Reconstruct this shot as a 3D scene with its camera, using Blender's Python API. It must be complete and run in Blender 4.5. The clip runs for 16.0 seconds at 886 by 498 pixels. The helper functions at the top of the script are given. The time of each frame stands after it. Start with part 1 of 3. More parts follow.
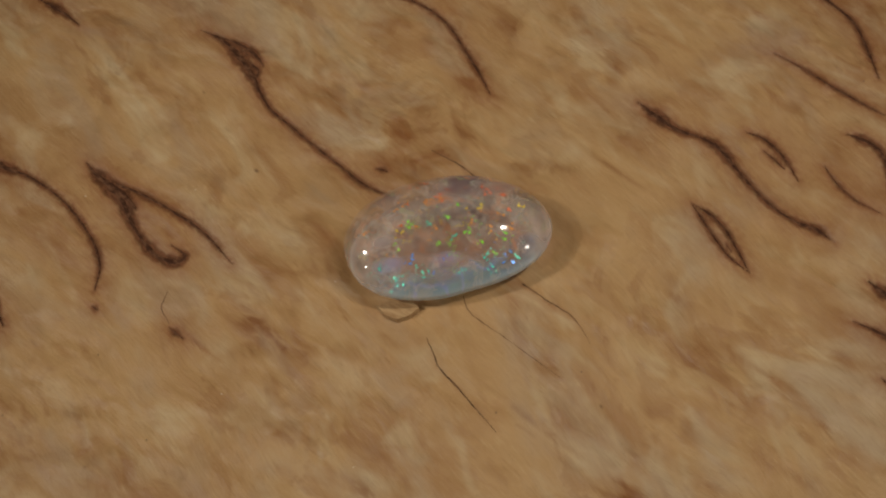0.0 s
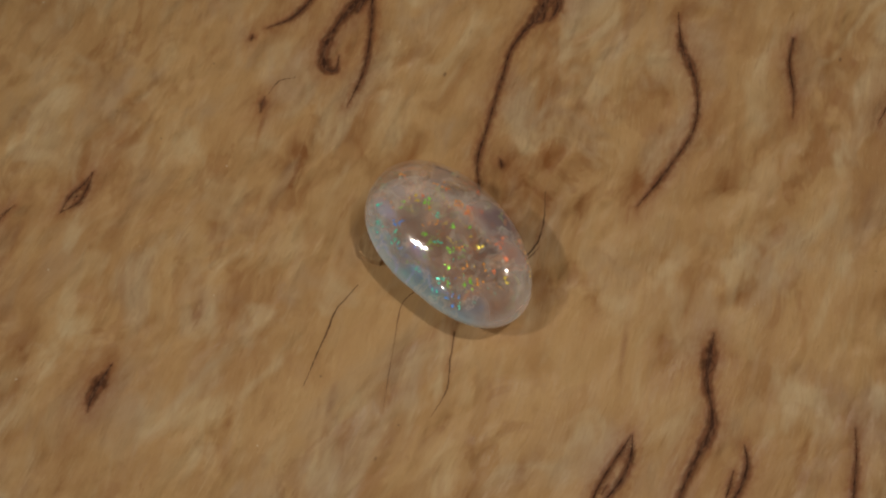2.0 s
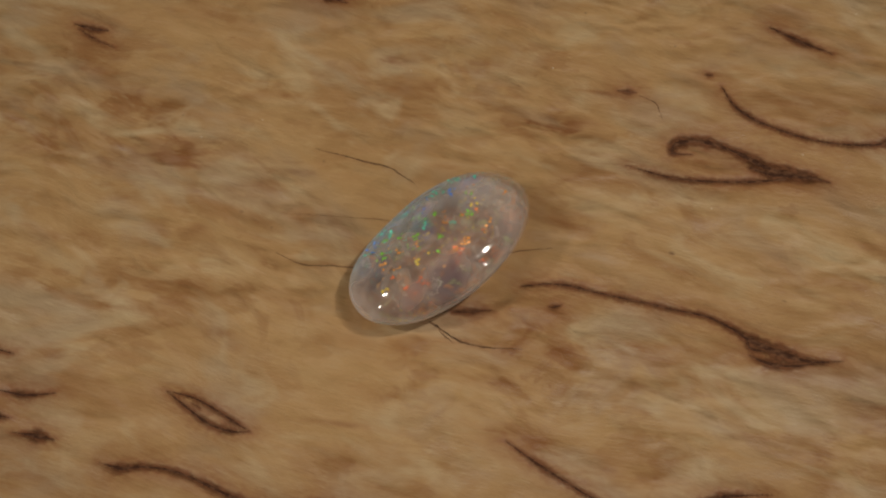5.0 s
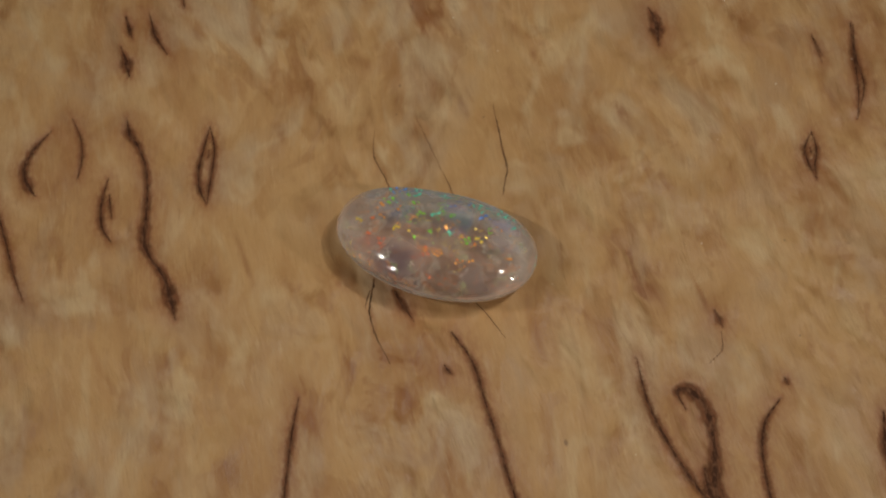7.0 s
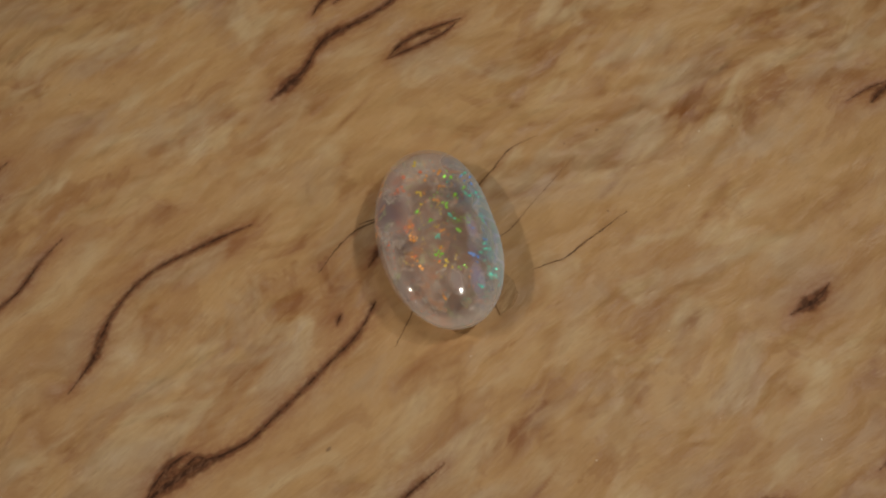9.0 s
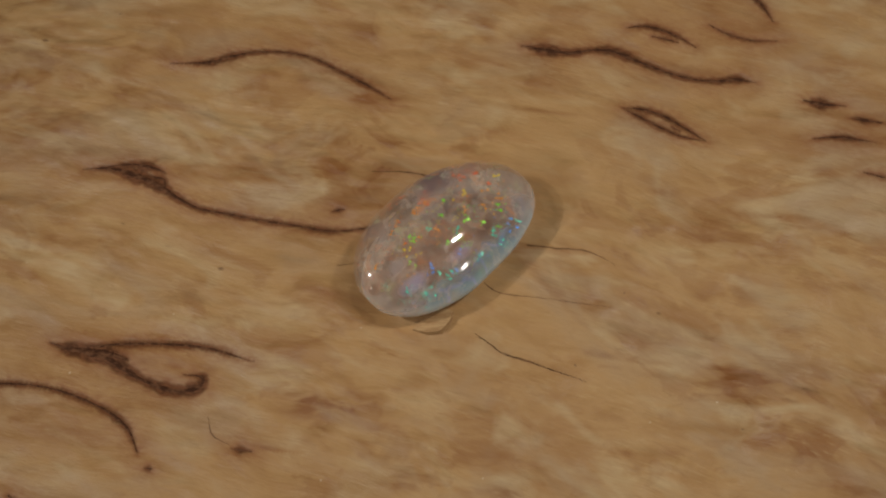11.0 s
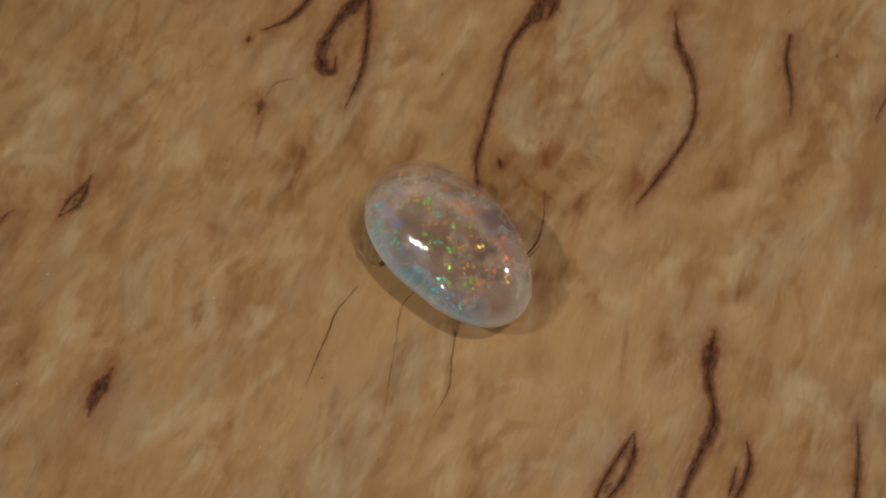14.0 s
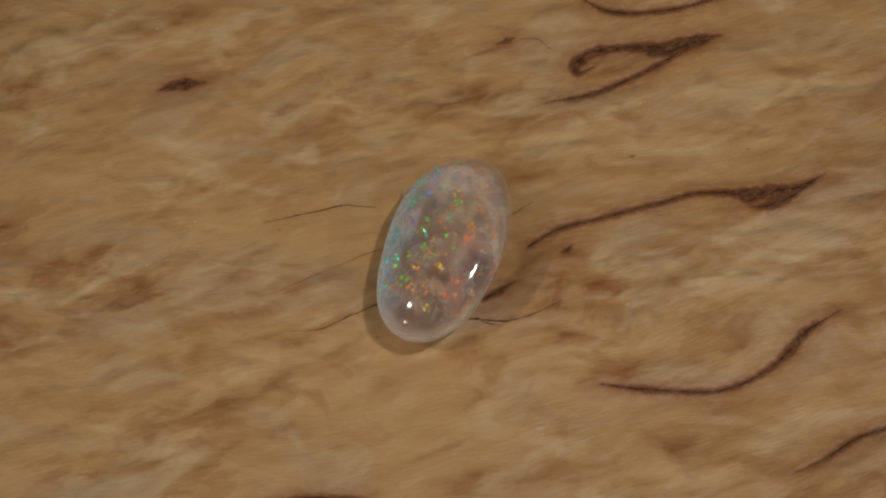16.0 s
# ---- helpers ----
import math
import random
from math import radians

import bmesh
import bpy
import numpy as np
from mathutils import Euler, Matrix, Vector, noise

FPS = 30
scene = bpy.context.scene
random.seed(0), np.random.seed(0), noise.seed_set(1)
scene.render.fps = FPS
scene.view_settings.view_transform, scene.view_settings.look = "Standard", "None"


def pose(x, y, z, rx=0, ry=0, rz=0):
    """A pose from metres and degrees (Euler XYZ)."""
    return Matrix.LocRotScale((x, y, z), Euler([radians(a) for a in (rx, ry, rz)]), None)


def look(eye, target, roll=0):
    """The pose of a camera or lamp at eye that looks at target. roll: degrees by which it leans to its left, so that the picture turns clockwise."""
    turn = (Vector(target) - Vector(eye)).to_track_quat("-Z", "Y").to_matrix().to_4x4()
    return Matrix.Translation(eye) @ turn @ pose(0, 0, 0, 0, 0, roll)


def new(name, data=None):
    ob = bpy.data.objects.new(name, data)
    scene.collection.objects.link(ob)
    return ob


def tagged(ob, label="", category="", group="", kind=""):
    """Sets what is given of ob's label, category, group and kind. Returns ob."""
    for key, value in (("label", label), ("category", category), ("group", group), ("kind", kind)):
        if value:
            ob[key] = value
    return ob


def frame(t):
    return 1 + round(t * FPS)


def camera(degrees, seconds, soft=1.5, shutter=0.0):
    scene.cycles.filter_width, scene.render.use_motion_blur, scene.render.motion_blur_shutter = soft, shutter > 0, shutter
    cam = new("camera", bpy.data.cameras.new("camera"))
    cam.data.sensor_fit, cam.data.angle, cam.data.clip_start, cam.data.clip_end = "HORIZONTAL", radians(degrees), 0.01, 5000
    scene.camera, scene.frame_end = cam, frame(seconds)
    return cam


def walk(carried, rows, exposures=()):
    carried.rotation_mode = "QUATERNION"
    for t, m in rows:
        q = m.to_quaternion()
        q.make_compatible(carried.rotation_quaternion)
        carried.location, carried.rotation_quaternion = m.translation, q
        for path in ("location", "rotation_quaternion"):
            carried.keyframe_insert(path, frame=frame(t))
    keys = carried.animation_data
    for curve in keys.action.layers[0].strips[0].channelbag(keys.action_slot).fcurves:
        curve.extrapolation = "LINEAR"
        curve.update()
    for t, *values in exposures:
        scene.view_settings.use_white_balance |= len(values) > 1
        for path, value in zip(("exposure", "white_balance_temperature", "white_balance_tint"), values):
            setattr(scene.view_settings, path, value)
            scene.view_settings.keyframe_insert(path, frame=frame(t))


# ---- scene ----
# a macro camera on a stand; board and stone turn beneath it
cam = camera(32.0, 16.0, soft=2.3)
STAND = Matrix(((0.993293, 0.115621, -0.001110, 0.0), (-0.102260, 0.873947, -0.475142, -0.046784), (-0.053966, 0.472068, 0.879909, 0.088381), (0, 0, 0, 1)))
walk(cam, [(0.0, STAND), (16.0, STAND)])

# ---- light: a dim plain room and four small bulbs round the board ----
world = bpy.data.worlds.new("room_air")
world.use_nodes = True
world.node_tree.nodes["Background"].inputs[0].default_value = (0.9, 0.87, 0.85, 1)
world.node_tree.nodes["Background"].inputs[1].default_value = 0.02
scene.world = world


def bulb(azimuth, elevation, far, power, radius=0.006, tint=(1.0, 0.93, 0.825), aim=(0, 0, 0)):
    """A small focused bulb that points at the board."""
    data = bpy.data.lights.new("bulb", "SPOT")
    data.energy, data.shadow_soft_size, data.color = power, radius, tint
    data.spot_size, data.spot_blend = radians(21), 1.0
    ob = new("bulb", data)
    a, e = radians(azimuth), radians(elevation)
    eye = (far * math.cos(e) * math.cos(a), far * math.cos(e) * math.sin(a), far * math.sin(e))
    ob.matrix_world = look(eye, aim)
    return ob


bulb(-7, 61.5, 0.36, 1.92)
bulb(-32, 31, 0.38, 0.84)
bulb(184, 48.5, 0.36, 1.55, aim=(0.012, 0.006, 0))
bulb(207, 32, 0.38, 0.73, aim=(0.014, 0.009, 0))
scene.view_settings.exposure = 0.0


# ---- materials ----
class Tree:
    """Short calls for building a node material."""

    def __init__(self, name):
        self.mat = bpy.data.materials.new(name)
        self.mat.use_nodes = True
        self.t = self.mat.node_tree
        self.out = self.t.nodes["Material Output"]
        self.bsdf = self.t.nodes["Principled BSDF"]

    def put(self, socket, value):
        if isinstance(value, bpy.types.NodeSocket):
            self.t.links.new(value, socket)
        elif value is not None:
            socket.default_value = value

    def node(self, kind, **inputs):
        n = self.t.nodes.new(kind)
        for k, value in inputs.items():
            self.put(n.inputs[k.replace("_", " ")], value)
        return n

    def math(self, op, a, b=None, clamp=False):
        n = self.t.nodes.new("ShaderNodeMath")
        n.operation, n.use_clamp = op, clamp
        self.put(n.inputs[0], a)
        self.put(n.inputs[1], b)
        return n.outputs[0]

    def ramp(self, value, lo, hi, a=0.0, b=1.0):
        n = self.t.nodes.new("ShaderNodeMapRange")
        n.interpolation_type = "SMOOTHSTEP"
        for i, x in enumerate((value, lo, hi, a, b)):
            self.put(n.inputs[i], x)
        return n.outputs[0]

    def mix(self, fac, a, b, blend="MIX"):
        n = self.t.nodes.new("ShaderNodeMix")
        n.data_type, n.blend_type = "RGBA", blend
        self.put(n.inputs[0], fac)
        for i, x in ((6, a), (7, b)):
            self.put(n.inputs[i], (*x, 1) if isinstance(x, tuple) else x)
        return n.outputs[2]

    def place(self, turn=0.0, scale=(1, 1, 1), bend=0.0):
        """Object space in millimetres, turned, bent in slow waves and scaled."""
        c = self.t.nodes.new("ShaderNodeTexCoord")
        m = self.t.nodes.new("ShaderNodeMapping")
        m.vector_type = "POINT"
        m.inputs["Rotation"].default_value = (0, 0, turn)
        m.inputs["Scale"].default_value = (1000, 1000, 1000)
        self.t.links.new(c.outputs["Object"], m.inputs[0])
        s = self.t.nodes.new("ShaderNodeVectorMath")
        s.operation = "MULTIPLY"
        spot = m.outputs[0]
        if bend:
            drift = self.node("ShaderNodeTexNoise", Vector=spot, Scale=0.085, Detail=1.5, Roughness=0.5)
            sway = self.t.nodes.new("ShaderNodeVectorMath")
            sway.operation = "MULTIPLY_ADD"
            self.t.links.new(drift.outputs["Color"], sway.inputs[0])
            sway.inputs[1].default_value = (0.5 * bend, bend, 0)
            self.t.links.new(spot, sway.inputs[2])
            spot = sway.outputs[0]
        self.t.links.new(spot, s.inputs[0])
        s.inputs[1].default_value = scale
        return s.outputs[0]

    def grain(self, scale, bend=0.0):
        """The board's own grain: millimetres along and across the fibres."""
        n = self.t.nodes.new("ShaderNodeAttribute")
        n.attribute_name = "grain"
        spot = n.outputs["Vector"]
        if bend:
            drift = self.node("ShaderNodeTexNoise", Vector=spot, Scale=0.12, Detail=1.5, Roughness=0.5)
            sway = self.t.nodes.new("ShaderNodeVectorMath")
            sway.operation = "MULTIPLY_ADD"
            self.t.links.new(drift.outputs["Color"], sway.inputs[0])
            sway.inputs[1].default_value = (0.5 * bend, bend, 0)
            self.t.links.new(spot, sway.inputs[2])
            spot = sway.outputs[0]
        s = self.t.nodes.new("ShaderNodeVectorMath")
        s.operation = "MULTIPLY"
        self.t.links.new(spot, s.inputs[0])
        s.inputs[1].default_value = scale
        return s.outputs[0]

    def noise(self, where, scale, detail=3.0, rough=0.55, warp=0.0):
        n = self.node("ShaderNodeTexNoise", Vector=where, Scale=scale, Detail=detail, Roughness=rough, Distortion=warp)
        return n.outputs["Fac"]

    def attr(self, name):
        n = self.t.nodes.new("ShaderNodeAttribute")
        n.attribute_name = name
        return n.outputs["Fac"]

    def bump(self, height, strength, distance, below=None):
        n = self.node("ShaderNodeBump", Height=height, Strength=strength, Distance=distance)
        if below is not None:
            self.put(n.inputs["Normal"], below)
        return n.outputs[0]

    def finish(self, **inputs):
        for k, value in inputs.items():
            self.put(self.bsdf.inputs[k.replace("_", " ")], (*value, 1) if isinstance(value, tuple) else value)
        return self.mat


GRAIN = radians(-134.7)  # turns the board's grain onto x


BEND = 2.2               # how far the grain sways, in millimetres


def curly_birch():
    m = Tree("curly_birch")
    flow = m.grain((0.30, 1.0, 1.0))
    wide = m.noise(flow, 0.17, 3.0, 0.55, 0.9)
    flame = m.noise(m.grain((0.5, 1.0, 1.0), BEND), 0.26, 3.0, 0.55, 0.9)
    fibre = m.noise(m.grain((0.14, 1.0, 1.0), BEND), 5.0, 3.0, 0.6, 0.4)
    curl = m.noise(m.grain((0.5, 1.0, 1.0), BEND), 0.45, 2.5, 0.5, 0.6)
    fine = m.noise(m.grain((0.75, 1.0, 1.0), BEND), 2.1, 3.0, 0.6, 0.8)
    tone = m.math("MULTIPLY", m.attr("tone"), m.ramp(m.noise(m.grain((0.4, 1.0, 1.0), BEND), 0.8, 3.0, 0.6, 0.5), 0.34, 0.62, 0.15, 1.25))
    edge = m.noise(m.grain((0.5, 1.0, 1.0)), 3.2, 4.0, 0.65, 0.3)
    lively = m.ramp(m.noise(flow, 0.12, 2.0), 0.40, 0.62, 0.25, 1.0)
    # broad warm and cool drifts of the wood, and the clouds of the curl
    dark = m.math("ADD", m.ramp(wide, 0.42, 0.72, 0.0, 0.55), m.math("MULTIPLY", tone, 1.2))
    dark = m.math("ADD", dark, m.math("MULTIPLY", m.math("SUBTRACT", fine, 0.5), 0.5))
    dark = m.math("ADD", dark, m.math("MULTIPLY", m.math("MULTIPLY", m.ramp(curl, 0.50, 0.66), lively), 0.56))
    # shaded sides of the small relief, darkened in the colour
    small = m.noise(m.grain((0.5, 1.0, 1.0), BEND), 0.72, 1.5, 0.5, 0.4)
    dark = m.math("ADD", dark, m.math("MULTIPLY", m.math("MULTIPLY", m.ramp(small, 0.53, 0.64), lively), 0.30))
    # licks of the grain: crisp on one side, fading on the other
    wave = m.noise(m.grain((0.5, 1.0, 1.0), BEND), 0.42, 2.5, 0.5, 0.8)
    lick = m.math("MULTIPLY", m.ramp(wave, 0.555, 0.60), m.ramp(wave, 0.76, 0.58))
    dark = m.math("ADD", dark, m.math("MULTIPLY", m.math("MULTIPLY", lick, lively), 0.40))
    dark = m.math("MULTIPLY", dark, 0.72, clamp=True)
    col = m.mix(dark, (0.452, 0.271, 0.114), (0.238, 0.094, 0.028))
    blotch = m.noise(m.grain((0.55, 1.0, 1.0), BEND), 0.30, 4.0, 0.62, 0.7)
    blot = m.math("MULTIPLY", m.ramp(blotch, 0.535, 0.60), m.ramp(m.noise(flow, 0.10, 2.0), 0.38, 0.60, 0.3, 1.0))
    col = m.mix(m.math("MULTIPLY", blot, 0.42), col, (0.250, 0.100, 0.030))
    pale = m.math("SUBTRACT", m.ramp(flame, 0.50, 0.70), m.math("MULTIPLY", tone, 1.0))
    pale = m.math("ADD", pale, m.math("MULTIPLY", m.ramp(curl, 0.44, 0.30), 0.3))
    # lit sides of the same small relief, paled in the colour
    pale = m.math("ADD", pale, m.math("MULTIPLY", m.math("MULTIPLY", m.ramp(small, 0.47, 0.36), lively), 0.22))
    pale = m.math("MULTIPLY", pale, 0.52, clamp=True)
    col = m.mix(pale, col, (0.560, 0.430, 0.250))
    rust = m.math("MULTIPLY", m.ramp(m.noise(flow, 0.62, 2.5, 0.55, 0.6), 0.58, 0.74), 0.25)
    col = m.mix(rust, col, (0.32, 0.135, 0.040))
    ash = m.noise(m.grain((0.55, 1.0, 1.0)), 0.21, 3.0, 0.6, 0.5)
    col = m.mix(m.ramp(ash, 0.48, 0.70, 0.0, 0.45), col, (0.39, 0.285, 0.185))
    dash = m.noise(m.grain((0.16, 1.0, 1.0), BEND), 3.4, 2.0, 0.5, 0.2)
    col = m.mix(m.ramp(dash, 0.66, 0.76, 0.0, 0.22), col, (0.22, 0.115, 0.055))
    col = m.mix(m.ramp(fibre, 0.40, 0.75, 0.0, 0.14), col, (0.27, 0.145, 0.06))
    col = m.mix(m.ramp(fine, 0.52, 0.76, 0.0, 0.10), col, (0.56, 0.41, 0.22))
    col = m.mix(m.ramp(fine, 0.46, 0.26, 0.0, 0.12), col, (0.26, 0.13, 0.05))
    # fine fibres and short pores of the planed face
    hair = m.noise(m.grain((0.11, 1.0, 1.0), BEND), 7.0, 2.5, 0.6, 0.3)
    hairy = m.ramp(m.noise(flow, 0.35, 2.0), 0.42, 0.62, 0.25, 1.0)
    col = m.mix(m.math("MULTIPLY", m.ramp(hair, 0.56, 0.72, 0.0, 0.30), hairy), col, (0.22, 0.11, 0.035))
    col = m.mix(m.math("MULTIPLY", m.ramp(hair, 0.44, 0.30, 0.0, 0.24), hairy), col, (0.60, 0.44, 0.23))
    # brown bleeding round the bark flecks, then the flecks' own bark; crack shade darkens here too
    halo = m.math("MULTIPLY", m.attr("halo"), m.ramp(edge, 0.22, 0.72, 0.35, 1.0))
    col = m.mix(m.math("MULTIPLY", halo, 0.8, clamp=True), col, (0.225, 0.075, 0.026))
    depth = m.math("ADD", m.attr("vein"), m.math("MULTIPLY", m.math("SUBTRACT", edge, 0.5), 0.50))
    rag = m.noise(m.grain((0.35, 1.0, 1.0), BEND), 7.0, 2.0, 0.6, 0.2)
    depth = m.math("ADD", depth, m.math("MULTIPLY", m.math("SUBTRACT", rag, 0.5), 0.35))
    bark = m.ramp(depth, 0.02, 0.70)
    col = m.mix(m.math("MULTIPLY", bark, 0.92), col, m.mix(m.ramp(edge, 0.40, 0.62), (0.074, 0.029, 0.014), (0.165, 0.070, 0.034)))
    # scattered dark pores
    dots = m.node("ShaderNodeTexVoronoi", Vector=m.grain((0.6, 1, 1)), Scale=0.22)
    pore = m.ramp(m.math("ADD", dots.outputs["Distance"], m.math("MULTIPLY", edge, 0.03)), 0.030, 0.055, 1.0, 0.0)
    col = m.mix(m.math("MULTIPLY", pore, 0.6), col, (0.09, 0.04, 0.02))
    # glints of the fibres, painted in as tiny pale dots
    glint_spots = m.node("ShaderNodeTexVoronoi", Vector=m.place(0.4, (1, 1, 1)), Scale=0.34)
    glint = m.ramp(m.math("ADD", glint_spots.outputs["Distance"], m.math("MULTIPLY", edge, 0.02)), 0.020, 0.034, 1.0, 0.0)
    col = m.mix(m.math("MULTIPLY", glint, 0.7), col, (0.78, 0.70, 0.55))
    grit = m.node("ShaderNodeTexVoronoi", Vector=m.place(1.1, (1, 1, 1)), Scale=0.30)
    speck = m.ramp(m.math("ADD", grit.outputs["Distance"], m.math("MULTIPLY", edge, 0.03)), 0.026, 0.044, 1.0, 0.0)
    col = m.mix(m.math("MULTIPLY", speck, 0.6), col, (0.07, 0.045, 0.03))
    # the fibres rise out of the sanded face all to one side, which gives the sheen its direction
    xy = m.node("ShaderNodeSeparateXYZ", Vector=m.place())
    lean = m.math("ADD", m.math("MULTIPLY", xy.outputs[0], 0.000114), m.math("MULTIPLY", xy.outputs[1], 0.000012))
    n = m.bump(lean, 1.0, 1.0)
    n = m.bump(fibre, 0.35, 0.00010, n)
    rise = m.noise(m.grain((0.55, 1.0, 1.0), BEND), 0.42, 1.0, 0.45, 0.4)
    n = m.bump(rise, 0.55, 0.0011, n)
    pucker = m.noise(m.grain((0.6, 1.0, 1.0), BEND), 0.72, 0.6, 0.45, 0.4)
    n = m.bump(m.math("MULTIPLY", pucker, lively), 0.50, 0.0009, n)
    n = m.bump(m.noise(m.grain((0.5, 1.0, 1.0), BEND), 5.5, 3.0, 0.65, 0.3), 0.35, 0.00008, n)
    n = m.bump(fine, 0.2, 0.00012, n)
    n = m.bump(m.math("SUBTRACT", 1.0, bark), 0.35, 0.00006, n)
    rough = m.ramp(curl, 0.3, 0.7, 0.58, 0.44)
    return m.finish(Base_Color=col, Roughness=rough, Normal=n, Specular_IOR_Level=m.ramp(bark, 0.0, 1.0, 0.40, 0.08))


def dark_bark():
    m = Tree("dark_bark")
    grain = m.noise(m.place(GRAIN, (0.5, 1, 1)), 3.2, 4.0, 0.65, 0.3)
    col = m.mix(m.ramp(grain, 0.42, 0.66), (0.052, 0.021, 0.011), (0.150, 0.070, 0.036))
    return m.finish(Base_Color=col, Roughness=0.62, Normal=m.bump(grain, 0.2, 0.00003), Specular_IOR_Level=0.08)


# dark brown standing in for the shadow along the cracks' shallow steps
def crack_shade():
    m = Tree("crack_shade")
    grain = m.noise(m.place(GRAIN, (0.5, 1, 1)), 2.2, 4.0, 0.65, 0.3)
    col = m.mix(m.ramp(grain, 0.40, 0.60), (0.045, 0.022, 0.012), (0.15, 0.075, 0.036))
    return m.finish(Base_Color=col, Roughness=0.7, Specular_IOR_Level=0.1)


def plain_wood():
    m = Tree("pale_splinter")
    fibre = m.noise(m.place(GRAIN, (0.12, 1.0, 1.0)), 4.0, 3.0, 0.6, 0.4)
    col = m.mix(m.ramp(fibre, 0.35, 0.70), (0.47, 0.31, 0.155), (0.31, 0.17, 0.07))
    return m.finish(Base_Color=col, Roughness=0.6, Normal=m.bump(fibre, 0.3, 0.00008))


def plain_paint(name, colour, rough):
    m = Tree(name)
    n = m.noise(m.place(0, (0.01, 0.01, 0.01)), 3.0, 4.0)
    col = m.mix(m.ramp(n, 0.3, 0.7, 0.0, 0.12), colour, tuple(c * 0.7 for c in colour))
    return m.finish(Base_Color=col, Roughness=rough)


def opal_layer(name, clear, milk_share, polish, offset, girdle, tint=(0.985, 0.97, 0.96), hem=None):
    """One layer of the stone. clear: its least milkiness; milk_share: how far the clouds thicken it; polish: its gloss;
    girdle: the milk low down, which paints in the rim's glow; hem: the heights between which a veil thins out.
    """
    m = Tree(name)
    p = m.place(0, (1, 1, 1))
    shift = m.t.nodes.new("ShaderNodeVectorMath")
    m.t.links.new(p, shift.inputs[0])
    shift.inputs[1].default_value = (offset, offset * 0.7, offset * 0.3)
    w = shift.outputs[0]
    cloud = m.noise(w, 0.38, 3.0, 0.55, 0.6)
    crackle = m.noise(w, 0.48, 4.0, 0.60, 0.35)
    smoke = m.noise(w, 0.30, 2.5, 0.5, 0.5)
    xyz = m.node("ShaderNodeSeparateXYZ", Vector=p)
    # the bluish flank along -y; along +y smoke and the stone's inner shadow, put into colour
    sway = m.math("MULTIPLY", m.math("SUBTRACT", cloud, 0.5), 4.0)
    side = m.ramp(m.math("SUBTRACT", sway, xyz.outputs[1]), 1.3, 3.4)
    far = m.ramp(m.math("ADD", sway, xyz.outputs[1]), 1.2, 3.2)

    def patch(x, y, long, broad):
        """A soft-edged patch of its own in the stone, ragged by the smoke."""
        u = m.math("DIVIDE", m.math("SUBTRACT", xyz.outputs[0], x), long)
        v = m.math("DIVIDE", m.math("SUBTRACT", xyz.outputs[1], y), broad)
        d = m.math("SQRT", m.math("ADD", m.math("MULTIPLY", u, u), m.math("MULTIPLY", v, v)))
        return m.ramp(m.math("ADD", d, m.math("MULTIPLY", m.math("SUBTRACT", smoke, 0.5), 1.5)), 1.25, 0.35)

    col = m.mix(m.ramp(cloud, 0.35, 0.68), (0.84, 0.66, 0.57), (0.88, 0.80, 0.72))
    col = m.mix(m.math("MULTIPLY", side, 0.92), col, (0.34, 0.70, 0.90))
    violet = m.math("MAXIMUM", patch(-4.6, -1.35, 1.3, 0.5), patch(-1.0, -1.75, 1.0, 0.35))
    col = m.mix(m.math("MULTIPLY", violet, 0.6), col, (0.45, 0.50, 0.90))
    streak = m.math("MULTIPLY", m.ramp(m.math("ABSOLUTE", m.math("SUBTRACT", smoke, 0.5)), 0.04, 0.0), side)
    col = m.mix(m.math("MULTIPLY", streak, 0.7), col, (0.36, 0.42, 0.92))
    # brow: the shadow inside the +y side, painted as a dark patch
    brow = m.math("MAXIMUM", patch(1.2, 3.2, 1.9, 1.4), m.math("MULTIPLY", patch(3.2, 2.4, 1.1, 0.7), 0.6))
    slate = m.math("MAXIMUM", patch(4.0, -1.5, 1.4, 0.8), m.math("MULTIPLY", patch(-4.7, 0.0, 0.8, 0.5), 0.8))
    murk_and_shade = m.math("MULTIPLY", m.ramp(smoke, 0.50, 0.62), m.math("ADD", 0.25, m.math("MULTIPLY", far, 0.5)))
    brow = m.math("MAXIMUM", brow, m.math("MULTIPLY", slate, 0.75))
    murk_and_shade = m.math("MAXIMUM", murk_and_shade, m.math("MULTIPLY", brow, 0.95))
    col = m.mix(m.math("MULTIPLY", murk_and_shade, 0.9), col, m.mix(slate, (0.20, 0.125, 0.15), (0.15, 0.17, 0.27)))
    warm = m.math("MULTIPLY", m.ramp(m.noise(w, 0.55, 3.0, 0.6, 0.5), 0.54, 0.68), m.math("SUBTRACT", 1.0, side))
    col = m.mix(m.math("MULTIPLY", warm, 0.7), col, (0.95, 0.45, 0.20))
    lime = m.ramp(m.noise(m.place(0.9, (1, 1, 1)), 0.7, 3.0, 0.6, 0.5), 0.58, 0.70)
    col = m.mix(m.math("MULTIPLY", lime, 0.55), col, (0.55, 0.70, 0.32))
    chalk = m.ramp(crackle, 0.56, 0.70)
    rim = m.math("MULTIPLY", m.ramp(crackle, 0.550, 0.572), m.ramp(crackle, 0.602, 0.580))
    col = m.mix(m.math("MULTIPLY", m.math("ADD", m.math("MULTIPLY", chalk, 0.45), m.math("MULTIPLY", rim, 0.45)), 1.0, clamp=True), col, (0.93, 0.89, 0.76))
    thick = m.math("ADD", m.math("MULTIPLY", chalk, 0.12), m.math("MULTIPLY", rim, 0.24))
    thick = m.math("ADD", thick, m.math("MULTIPLY", m.math("ADD", warm, lime), 0.36))
